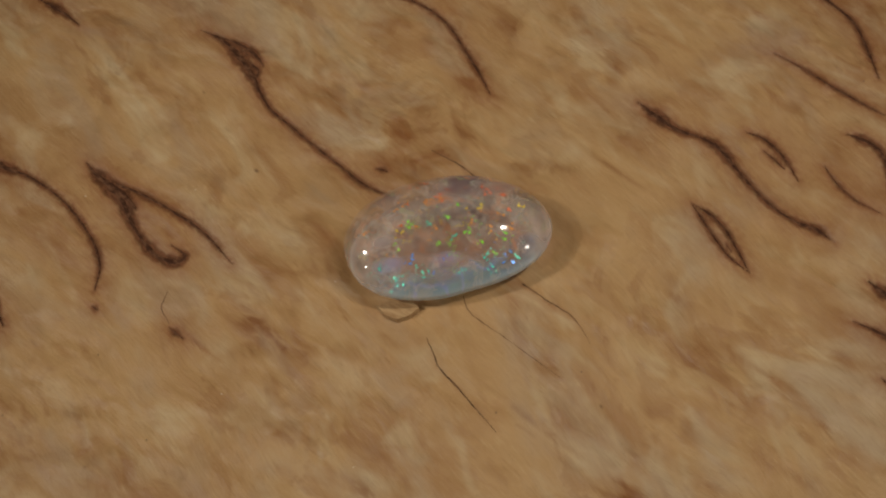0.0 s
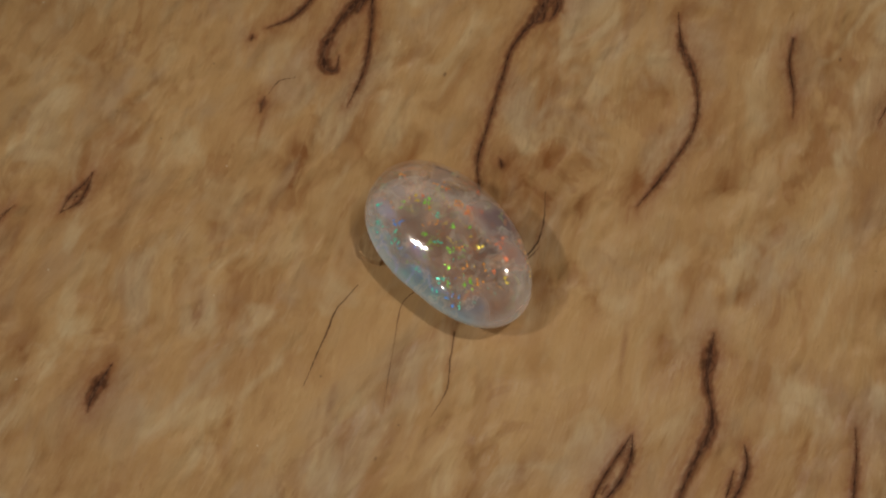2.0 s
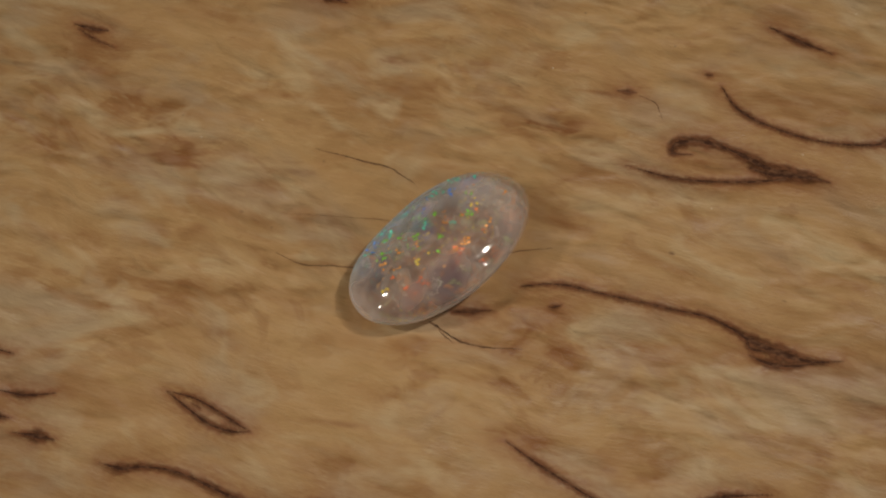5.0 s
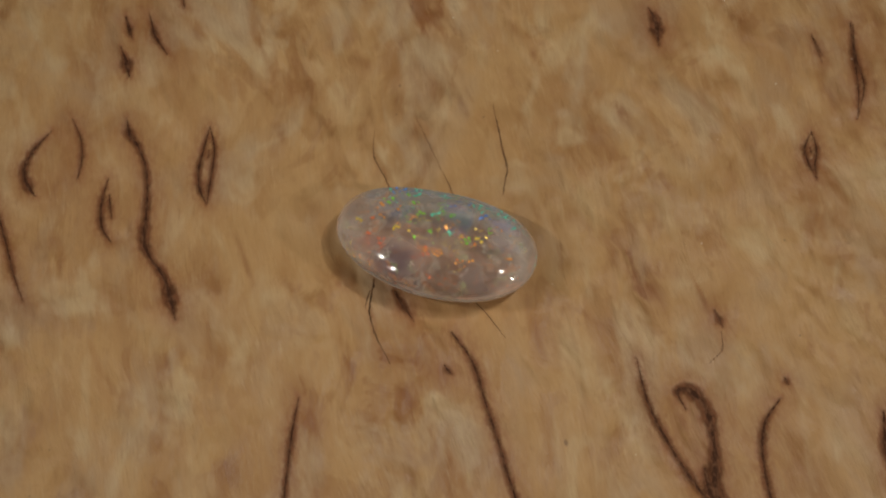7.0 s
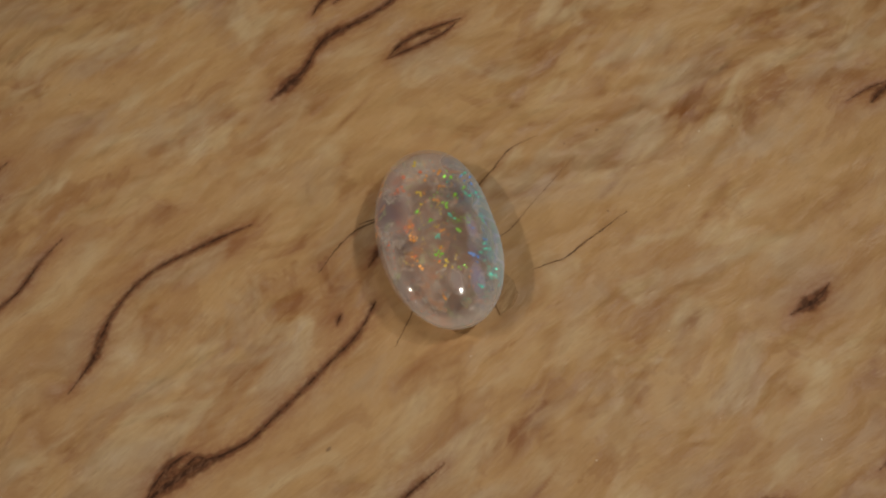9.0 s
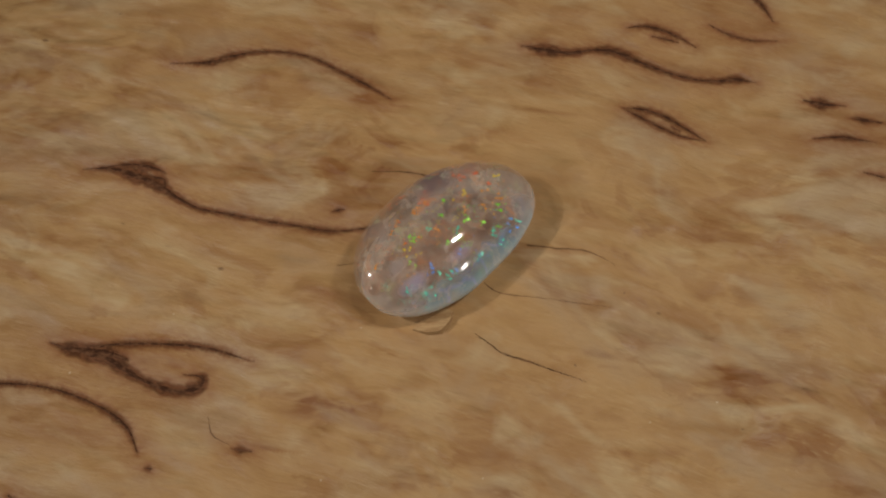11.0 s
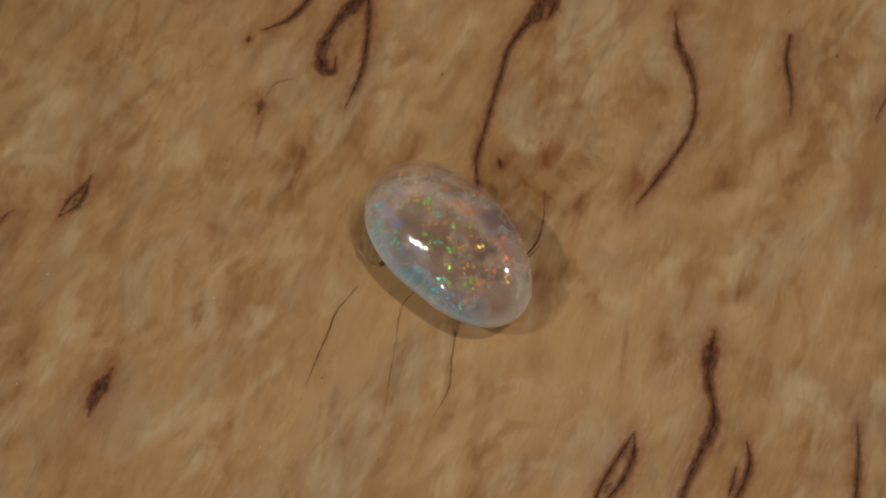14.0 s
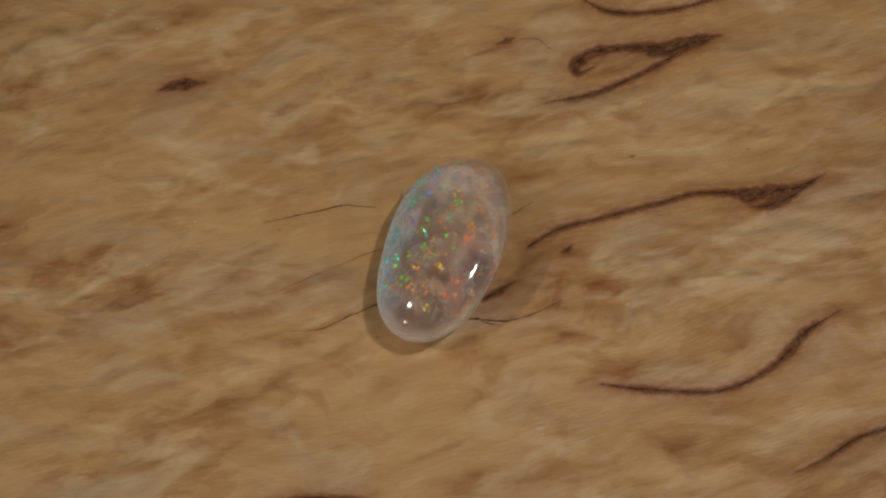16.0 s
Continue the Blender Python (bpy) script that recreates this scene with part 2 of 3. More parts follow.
    thick = m.math("ADD", thick, m.math("MULTIPLY", m.math("MAXIMUM", side, violet), 0.42))
    thick = m.math("ADD", thick, m.math("MULTIPLY", murk_and_shade, 0.55))
    thick = m.math("ADD", clear, m.math("MULTIPLY", thick, milk_share), clamp=True)
    # the bright rim of scattered light, imitated by paler, thicker milk low down
    low = m.math("MULTIPLY", m.ramp(xyz.outputs[2], 2.7, 1.4), m.ramp(xyz.outputs[2], 0.05, 0.6))
    thick = m.math("ADD", thick, m.math("MULTIPLY", low, girdle), clamp=True)
    col = m.mix(m.math("MULTIPLY", low, 0.5), col, (0.90, 0.90, 0.88))
    if hem:
        thick = m.math("MULTIPLY", thick, m.ramp(xyz.outputs[2], *hem))
    if polish:
        skin = m.math("ADD", m.math("MULTIPLY", brow, 0.48), m.math("MULTIPLY", m.math("ADD", side, streak), 0.24))
        thick = m.math("ADD", thick, skin, clamp=True)
    m.finish(Base_Color=col, Roughness=0.5, Specular_IOR_Level=0.0, Subsurface_Weight=0.5, Subsurface_Scale=0.0018)
    m.bsdf.inputs["Subsurface Radius"].default_value = (1.0, 0.85, 0.75)
    soft = m.node("ShaderNodeBsdfTranslucent", Color=col)
    milk = m.node("ShaderNodeMixShader", Fac=0.35)
    m.t.links.new(m.bsdf.outputs[0], milk.inputs[1])
    m.t.links.new(soft.outputs[0], milk.inputs[2])
    glass = m.node("ShaderNodeBsdfTransparent", Color=(*tint, 1))
    body = m.node("ShaderNodeMixShader", Fac=thick)
    m.t.links.new(glass.outputs[0], body.inputs[1])
    m.t.links.new(milk.outputs[0], body.inputs[2])
    if not polish:
        m.t.links.new(body.outputs[0], m.out.inputs[0])
        return m.mat
    ripple = m.bump(m.noise(p, 0.8, 2.0), 0.05, 0.0004)
    shine = m.node("ShaderNodeBsdfGlossy", Color=(1, 1, 1, 1), Roughness=0.075, Normal=ripple)
    fres = m.node("ShaderNodeFresnel", IOR=1.45, Normal=ripple)
    full = m.node("ShaderNodeMixShader", Fac=m.math("MINIMUM", fres.outputs[0], 0.12))
    m.t.links.new(body.outputs[0], full.inputs[1])
    m.t.links.new(shine.outputs[0], full.inputs[2])
    m.t.links.new(full.outputs[0], m.out.inputs[0])
    return m.mat


def spangle(name, colour):
    m = Tree(name)
    n = m.noise(m.place(), 6.0, 2.0)
    col = m.mix(m.ramp(n, 0.35, 0.65, 0.0, 0.5), colour, tuple(min(1.0, c * 1.3 + 0.08) for c in colour))
    return m.finish(Base_Color=col, Metallic=0.35, Roughness=0.38)


def haze(name, low, high):
    """A thin milky film whose thickness drifts."""
    m = Tree(name)
    n = m.noise(m.place(), 1.1, 4.0, 0.65, 0.4)
    soft = m.node("ShaderNodeBsdfTranslucent", Color=(0.9, 0.86, 0.72, 1))
    m.finish(Base_Color=(0.92, 0.87, 0.73), Roughness=0.6, Specular_IOR_Level=0.1)
    milk = m.node("ShaderNodeMixShader", Fac=0.4)
    m.t.links.new(m.bsdf.outputs[0], milk.inputs[1])
    m.t.links.new(soft.outputs[0], milk.inputs[2])
    clear = m.node("ShaderNodeBsdfTransparent")
    body = m.node("ShaderNodeMixShader", Fac=m.ramp(n, 0.38, 0.62, low, high))
    m.t.links.new(clear.outputs[0], body.inputs[1])
    m.t.links.new(milk.outputs[0], body.inputs[2])
    m.t.links.new(body.outputs[0], m.out.inputs[0])
    return m.mat


BIRCH, BARK, CRACK_SHADE = curly_birch(), dark_bark(), crack_shade()
OPAL = opal_layer("polished_opal", 0.05, 0.22, True, 0.0, 0.36)
VEIL = opal_layer("opal_veil", 0.02, 0.95, False, 3.0, 0.0, hem=(2.2, 3.2))
DEEP = opal_layer("opal_depth", 0.02, 1.0, False, 11.0, 0.0, hem=(2.0, 3.0))
OPAL_BASE = opal_layer("dull_opal", 0.38, 0.45, False, 6.0, 0.42, (0.70, 0.58, 0.485))
CHALK = (haze("cloudy_flake", 0.02, 0.26), haze("flake_rim", 0.0, 0.50))
WHITE = plain_paint("white_paint", (0.78, 0.76, 0.72), 0.8)
BOARDS = plain_paint("grey_floor", (0.28, 0.26, 0.24), 0.6)


# ---- building helpers ----
def part(name, bm, material, parent=None, label=""):
    me = bpy.data.meshes.new(name)
    bm.to_mesh(me)
    bm.free()
    me.materials.append(material)
    ob = new(name, me)
    ob.parent = parent
    return tagged(ob, label)


def block(name, x0, x1, y0, y1, z0, z1, material):
    bm = bmesh.new()
    bmesh.ops.create_cube(bm, size=1)
    bmesh.ops.scale(bm, vec=(x1 - x0, y1 - y0, z1 - z0), verts=bm.verts)
    bmesh.ops.translate(bm, vec=((x0 + x1) / 2, (y0 + y1) / 2, (z0 + z1) / 2), verts=bm.verts)
    ob = part(name, bm, material)
    return tagged(ob, kind="structure")


THICK = 0.018  # the board's thickness
tagged(block("floor", -0.6, 0.6, -0.6, 0.6, -THICK - 0.02, -THICK, BOARDS), "plain grey floor under the wooden board", "floor")
for word, x0, x1, y0, y1 in (("east", 0.6, 0.62, -0.6, 0.6), ("west", -0.62, -0.6, -0.6, 0.6), ("north", -0.62, 0.62, 0.6, 0.62), ("south", -0.62, 0.62, -0.62, -0.6)):
    tagged(block("wall_" + word, x0, x1, y0, y1, -THICK - 0.02, 0.8, WHITE), "plain white painted wall round the board", "wall")
tagged(block("ceiling", -0.62, 0.62, -0.62, 0.62, 0.8, 0.82, WHITE), "plain white painted ceiling over the board", "ceiling")

# ---- the wooden board ----
FLECKS, CRACKS, TONES = [], [], []


def fleck(*points):
    FLECKS.append(points)


def crack(*points):
    CRACKS.append(points)


def tones(*spots):
    TONES.extend(spots)


# bark flecks and hairline cracks (step shadows painted dark): a run of (x, y, width) in millimetres on the board
fleck((19.2, -3.3, 0.16), (18.8, -1.7, 0.27), (18.3, -0.0, 0.31), (17.5, 1.3, 0.35), (16.5, 2.2, 0.15))
fleck((19.1, -3.2, 0.16), (18.1, -1.9, 0.23), (17.4, -0.3, 0.23), (16.9, 1.1, 0.27), (16.5, 2.1, 0.15))
fleck((18.4, -1.7, 0.16), (18.1, -1.0, 0.19))
fleck((-18.6, -18.4, 0.16), (-18.6, -17.0, 0.23), (-19.2, -16.0, 0.27), (-20.0, -15.1, 0.11))
fleck((-18.6, -18.4, 0.16), (-19.3, -17.3, 0.23), (-19.6, -16.1, 0.23), (-20.1, -15.0, 0.11))
fleck((-18.9, -17.2, 0.15), (-19.1, -16.8, 0.19))
fleck((-22.8, 0.8, 0.20), (-22.5, 2.7, 0.36), (-23.2, 5.0, 0.32), (-25.0, 7.9, 0.28), (-27.3, 10.1, 0.32), (-29.2, 11.2, 0.65), (-31.0, 12.3, 0.41), (-32.0, 13.1, 0.25))
fleck((-6.1, 24.5, 0.12), (-3.8, 22.9, 0.44), (-2.3, 22.4, 0.49), (-0.8, 21.7, 0.28), (0.8, 20.5, 0.24), (2.1, 18.9, 0.24), (3.0, 16.7, 0.24), (3.8, 14.4, 0.31), (4.4, 12.3, 0.16))
fleck((14.3, 10.5, 0.19), (15.3, 9.3, 0.80), (16.6, 8.0, 0.50), (18.0, 7.2, 0.31), (19.1, 6.2, 0.69), (19.8, 4.7, 0.46), (20.6, 3.1, 0.34), (21.7, 1.3, 0.30), (23.0, 0.0, 0.34), (24.1, -0.7, 0.53), (25.0, -1.8, 0.11))
fleck((21.0, 7.2, 0.15), (22.1, 6.5, 0.31), (22.8, 5.5, 0.31), (23.3, 4.4, 0.27), (23.7, 2.9, 0.11))
fleck((21.9, 5.6, 0.12), (22.5, 4.8, 0.23), (23.0, 4.0, 0.15))
fleck((25.6, 3.8, 0.12), (26.1, 2.4, 0.15), (27.0, 1.0, 0.15), (28.4, -0.2, 0.11))
fleck((29.2, 1.2, 0.16), (29.6, 3.0, 0.36), (29.4, 4.6, 0.44), (28.5, 5.6, 0.55), (27.6, 6.1, 0.16))
fleck((28.8, 17.2, 0.25), (30.1, 15.0, 0.37), (30.5, 12.5, 0.36), (30.7, 10.1, 0.20))
fleck((24.2, 13.2, 0.12), (25.8, 11.8, 0.20), (27.4, 10.1, 0.24), (29.0, 8.5, 0.24), (30.4, 7.2, 0.20))
fleck((-38.0, -3.0, 0.21), (-35.6, -4.7, 0.38), (-34.3, -5.1, 0.34), (-34.0, -4.1, 0.42), (-35.2, -2.3, 0.34), (-36.3, -0.8, 0.17))
fleck((-30.6, 3.3, 0.25), (-29.6, 1.2, 0.58), (-28.8, -0.9, 0.37))
fleck((-4.9, -24.0, 0.16), (-5.7, -23.2, 0.65), (-6.2, -22.3, 0.73), (-6.8, -21.1, 0.16))
fleck((-18.3, -28.0, 0.20), (-19.3, -25.6, 0.32), (-20.5, -22.8, 0.16), (-21.1, -20.6, 0.08))
fleck((-16.2, -25.9, 0.08), (-17.5, -24.1, 0.12))
fleck((26.5, -4.8, 0.20), (27.2, -5.7, 0.67), (28.4, -6.9, 0.12))
fleck((28.0, -7.8, 0.12), (28.6, -8.5, 0.31), (29.4, -9.4, 0.12))
fleck((24.9, -7.5, 0.16), (26.5, -8.6, 0.43), (28.0, -10.3, 0.12))
fleck((29.4, -9.3, 0.21), (28.3, -7.9, 0.21))
fleck((25.7, -11.5, 0.15), (26.5, -12.6, 0.35))
fleck((7.9, 31.8, 0.21), (9.0, 29.2, 0.12))
fleck((8.1, 32.2, 0.25), (10.5, 30.3, 0.24), (11.8, 28.8, 0.12))
fleck((0.4, 29.4, 0.39), (1.8, 27.8, 0.27), (3.8, 26.4, 0.19), (5.3, 25.0, 0.11))
fleck((-18.5, -27.9, 0.17), (-19.5, -25.4, 0.25), (-20.7, -23.4, 0.17), (-21.1, -20.8, 0.08))
fleck((-16.1, -26.1, 0.08), (-17.4, -24.6, 0.12))
fleck((-18.0, -2.5, 0.15), (-17.6, -2.9, 0.33), (-17.1, -3.4, 0.15))
fleck((-3.9, 7.3, 0.11), (-3.4, 7.1, 0.26), (-3.1, 6.9, 0.08))
fleck((1.9, 3.5, 0.36), (1.1, 4.1, 0.43), (-0.2, 5.0, 0.11))
fleck((-23.0, -0.3, 0.11), (-22.8, -0.5, 0.22), (-22.6, -0.7, 0.11))
fleck((-33.8, 14.0, 0.21), (-31.6, 12.9, 0.29), (-29.3, 11.5, 0.37))
crack((-3.0, 2.1, 0.11), (-4.6, 3.0, 0.11), (-5.9, 3.8, 0.05))
crack((-18.1, 0.2, 0.07), (-18.5, -1.0, 0.11), (-18.0, -2.2, 0.07))
# shade at the splinter's end, drawn as a short dark crack
crack((-2.4, -3.4, 0.32), (-2.2, -3.7, 0.18))
fleck((-15.3, 20.7, 0.16), (-13.7, 19.5, 0.47), (-12.6, 17.9, 0.93), (-11.8, 16.2, 0.69), (-11.4, 14.9, 0.38), (-10.7, 13.3, 0.30), (-9.4, 11.7, 0.27), (-8.2, 10.2, 0.26), (-6.4, 8.1, 0.26), (-4.6, 6.0, 0.30), (-2.6, 4.7, 0.26))
fleck((-13.8, 19.8, 0.20), (-12.4, 18.9, 0.43), (-11.5, 17.9, 0.51), (-11.0, 16.9, 0.19))
fleck((29.7, 15.7, 0.25), (28.2, 17.7, 0.34), (25.8, 19.0, 0.12))
fleck((-20.1, 6.7, 0.39), (-20.9, 7.9, 0.78), (-21.8, 8.9, 0.55))
fleck((-11.9, 17.3, 0.31), (-11.4, 16.6, 0.39), (-11.6, 16.0, 0.23))
fleck((-17.8, 3.6, 0.16), (-16.9, 2.7, 0.40), (-17.6, 2.3, 0.70), (-19.0, 3.2, 0.68), (-20.2, 5.2, 0.52), (-21.1, 7.6, 0.94), (-22.2, 9.1, 0.94), (-22.9, 9.9, 0.55), (-23.5, 10.8, 0.16))
fleck((-13.8, 1.6, 0.19), (-15.6, 4.2, 0.35), (-17.6, 6.1, 0.31), (-19.8, 7.8, 0.35), (-21.4, 8.8, 0.47))
crack((-1.7, -5.6, 0.09), (-1.1, -7.7, 0.18), (0.2, -9.5, 0.18), (1.2, -11.0, 0.11), (1.9, -12.2, 0.05))
crack((0.9, -3.0, 0.11), (1.4, -4.4, 0.11), (3.4, -6.3, 0.07), (6.3, -9.2, 0.04))
crack((4.7, -2.6, 0.18), (6.1, -4.0, 0.17), (7.5, -5.2, 0.13), (8.4, -7.1, 0.05))
crack((3.5, 3.2, 0.21), (2.8, 5.1, 0.21), (1.8, 6.6, 0.18), (-0.0, 8.2, 0.07))
crack((3.3, 3.6, 0.14), (3.3, 4.6, 0.14), (3.1, 5.3, 0.07))
fleck((9.6, -31.8, 0.25), (8.8, -30.6, 0.53), (8.0, -29.8, 0.24))
fleck((9.6, -31.3, 0.20), (9.2, -29.9, 0.20), (8.4, -28.2, 0.12))
fleck((-27.0, 25.3, 0.34), (-25.6, 24.2, 0.64), (-24.1, 22.6, 0.17))
# brown (+) and pale (-) clouds in the wood: x, y, length, breadth, strength
tones((14.1, -13.8, 2.2, 1.2, 0.25), (10.0, -17.6, 1.5, 0.9, 0.25), (8.2, -22.7, 1.8, 1.2, 0.20), (-6.3, -13.6, 1.2, 0.9, 0.15),
      (12.9, 25.2, 1.7, 0.7, 0.25), (19.9, 22.9, 1.8, 0.8, 0.20), (-10.6, -16.6, 1.8, 0.7, 0.15), (13.2, -13.1, 1.8, 1.2, 0.25),
      (13.9, 0.2, 1.7, 1.1, 0.25), (-3.6, -11.7, 2.5, 1.1, 0.20), (-6.4, -14.9, 1.5, 0.8, 0.20), (-15.4, -16.7, 1.7, 0.8, 0.25),
      (-12.3, -19.9, 1.5, 1.0, 0.25), (23.6, -10.4, 1.4, 0.8, 0.25), (29.6, -3.8, 1.8, 0.8, 0.20), (12.2, -9.3, 2.6, 1.2, -0.30))
tones((29.6, -3.8, 1.8, 0.8, 0.20), (12.2, -9.3, 2.6, 1.2, -0.30), (16.3, -2.7, 1.3, 1.2, -0.40), (1.5, -16.9, 1.3, 1.6, -0.25),
      (-10.2, -14.5, 1.1, 0.6, -0.35), (12.4, 17.5, 1.2, 0.7, -0.25), (4.1, 10.4, 1.2, 0.9, -0.20), (-16.5, 16.5, 1.3, 0.7, -0.30),
      (11.6, 0.9, 2.4, 1.1, -0.20), (18.2, -11.0, 1.2, 0.7, -0.25), (16.0, -17.0, 1.1, 0.7, -0.30), (-7.3, -6.8, 1.6, 1.1, -0.20),
      (-25.6, -5.8, 1.6, 0.7, -0.25), (-13.3, -4.7, 1.6, 0.7, 0.25), (-10.8, -4.3, 1.2, 0.7, 0.20), (-18.3, 4.2, 1.3, 0.9, 0.25))
tones((-10.8, -4.3, 1.2, 0.7, 0.20), (-18.3, 4.2, 1.3, 0.9, 0.25), (-8.0, 15.2, 1.3, 0.8, -0.25), (15.1, 12.6, 1.2, 1.1, -0.30),
      (9.9, -1.5, 1.2, 1.1, -0.20), (-15.9, -1.0, 1.3, 0.8, -0.25), (1.4, -15.4, 1.5, 0.9, 0.25), (-12.8, -3.2, 1.7, 0.9, 0.30),
      (14.4, -3.6, 1.5, 1.0, 0.20), (16.5, 15.8, 1.2, 0.7, 0.20), (-11.6, -24.8, 1.5, 0.8, 0.30), (-17.6, -13.0, 2.7, 0.8, 0.25),
      (1.0, -17.6, 1.2, 0.6, 0.25), (3.9, -11.4, 1.2, 0.5, 0.20), (9.9, -17.9, 1.0, 0.5, 0.30), (-9.3, 24.0, 1.9, 1.2, 0.20))
tones((9.9, -17.9, 1.0, 0.5, 0.30), (-9.3, 24.0, 1.9, 1.2, 0.20), (16.8, 15.7, 1.1, 0.5, 0.20), (-2.0, 9.9, 1.8, 0.7, 0.15),
      (8.1, 18.8, 4.0, 0.7, -0.25), (-2.8, 16.0, 1.2, 0.6, -0.20), (-11.0, 21.3, 1.1, 0.8, -0.20), (-19.0, 5.2, 1.5, 0.8, 0.23),
      (-14.9, 3.3, 1.2, 0.6, 0.17), (-0.7, 17.8, 2.4, 0.9, 0.25), (2.5, 12.7, 1.4, 0.5, 0.20), (9.7, -17.4, 2.3, 0.6, 0.72),
      (6.0, -25.5, 2.0, 0.3, 0.40), (10.1, -27.0, 2.2, 0.2, 0.32), (-6.4, -15.0, 1.1, 0.4, 0.48), (3.4, -18.9, 0.9, 0.5, 0.28))
tones((-6.4, -15.0, 1.1, 0.4, 0.48), (3.4, -18.9, 0.9, 0.5, 0.28), (-1.0, -13.4, 1.7, 0.3, 0.24), (-11.0, -13.2, 0.9, 0.4, 0.40),
      (-11.1, -11.0, 0.7, 0.3, 0.48), (-10.2, -19.9, 1.1, 0.4, 0.40), (-1.6, -27.9, 1.1, 0.2, 0.32), (4.8, -12.3, 2.7, 0.2, 0.44),
      (14.5, -17.4, 0.8, 0.4, 0.48), (15.9, -24.2, 0.9, 0.5, 0.48), (20.0, -17.8, 1.9, 0.3, 0.32), (18.9, -10.5, 2.0, 0.3, 0.68),
      (21.1, -13.6, 1.6, 0.1, 0.40), (23.6, -9.6, 1.4, 0.5, 0.48), (14.4, -4.7, 1.2, 0.3, 0.24), (11.9, 5.2, 2.3, 0.2, 0.32))
tones((14.4, -4.7, 1.2, 0.3, 0.24), (11.9, 5.2, 2.3, 0.2, 0.32), (-17.3, -2.7, 2.2, 0.2, 0.48), (-12.5, -3.0, 2.6, 1.1, 0.56),
      (-12.8, 0.1, 3.2, 0.5, 0.40), (-15.3, -8.0, 0.9, 0.2, 0.40), (-12.4, 11.0, 1.2, 0.3, 0.40), (-16.4, 17.4, 3.1, 0.3, 0.24),
      (-17.9, 20.7, 1.9, 0.9, 0.32), (-2.5, 9.5, 1.6, 0.4, 0.28), (-7.4, 14.8, 1.2, 0.3, 0.40), (-10.3, 25.3, 1.4, 0.3, 0.32),
      (1.0, 18.4, 2.9, 0.3, 0.32), (5.7, 16.4, 2.8, 0.7, 0.24), (-29.8, 13.5, 1.1, 0.6, 0.28), (1.0, 4.1, 1.0, 0.4, 0.24))
tones((-29.8, 13.5, 1.1, 0.6, 0.28), (1.0, 4.1, 1.0, 0.4, 0.24), (-7.4, 26.3, 2.0, 0.8, 0.40), (-15.2, 28.9, 1.1, 0.5, 0.40),
      (-12.8, 12.1, 0.6, 0.3, 0.56), (-18.7, 16.2, 2.5, 0.6, 0.32), (1.4, 17.0, 2.0, 0.5, 0.36), (3.0, 13.2, 1.3, 0.3, 0.40),
      (13.8, -7.7, 0.8, 0.3, 0.36), (11.2, -12.1, 0.8, 0.5, 0.48), (14.4, -18.6, 1.0, 0.2, 0.56), (9.8, -17.5, 1.0, 0.5, 0.56),
      (3.9, -11.5, 1.8, 0.2, 0.40), (5.4, -14.2, 1.2, 0.2, 0.28), (0.8, -17.0, 1.0, 0.2, 0.32), (-1.1, -15.1, 1.0, 0.3, 0.24))
tones((0.8, -17.0, 1.0, 0.2, 0.32), (-1.1, -15.1, 1.0, 0.3, 0.24), (19.0, -17.1, 2.0, 0.3, 0.32), (-8.3, -13.3, 1.1, 0.3, 0.24),
      (-18.2, 4.6, 2.2, 0.5, 0.28), (-25.4, 4.2, 2.6, 0.9, 0.28), (-13.0, -1.9, 2.3, 0.5, 0.24), (-10.9, -4.5, 0.6, 0.4, 0.32),
      (-15.2, -7.7, 1.7, 0.3, 0.24), (-16.1, -4.0, 1.9, 0.1, 0.40), (13.7, -15.2, 1.6, 0.2, -0.48), (5.0, -13.0, 3.3, 0.1, -0.40),
      (5.7, 13.6, 4.3, 0.8, -0.16), (10.9, 7.6, 4.3, 0.6, -0.16), (-14.8, 5.9, 5.0, 0.5, -0.20), (-20.5, 7.4, 1.0, 0.3, 0.72))
tones((-14.8, 5.9, 5.0, 0.5, -0.20), (-20.5, 7.4, 1.0, 0.3, 0.72), (-19.2, 5.8, 0.8, 0.2, 0.56))


def relief(x, y):
    """The gentle unevenness of the sanded top, in millimetres."""
    r = np.hypot(x, y)
    far = np.clip((r - 7.0) / 8.0, 0, 1)
    swell = 0.75 * np.exp(-(np.maximum(r - 4.0, 0) / 9.0) ** 2) - 0.08
    return swell + far * (0.14 * np.sin(0.21 * x + 0.6) * np.sin(0.17 * y + 1.1) + 0.06 * np.sin(0.5 * x + 0.43 * y))


def run(points, steps=10):
    """A smooth run through the points: arrays x, y, half width."""
    p = np.array([points[0], *points, points[-1]], float)
    p[0] = 2 * p[1] - p[2]
    p[-1] = 2 * p[-2] - p[-3]
    p[0, 2], p[-1, 2] = p[1, 2], p[-2, 2]
    out = []
    for i in range(1, len(p) - 2):
        for s in np.arange(steps) / steps:
            a, b, c, d = p[i - 1:i + 3]
            out.append(0.5 * (2 * b + (c - a) * s + (2 * a - 5 * b + 4 * c - d) * s * s + (3 * b - a - 3 * c + d) * s ** 3))
    out.append(p[-2])
    out = np.array(out)
    k = np.arange(len(out)) * (10.0 / steps) + out[0, 0]
    breadth = 1 + 0.14 * np.sin(0.55 * k) + 0.10 * np.sin(1.37 * k + 1.0)
    return out[:, 0], out[:, 1], np.maximum(out[:, 2], 0.03) / 2 * breadth


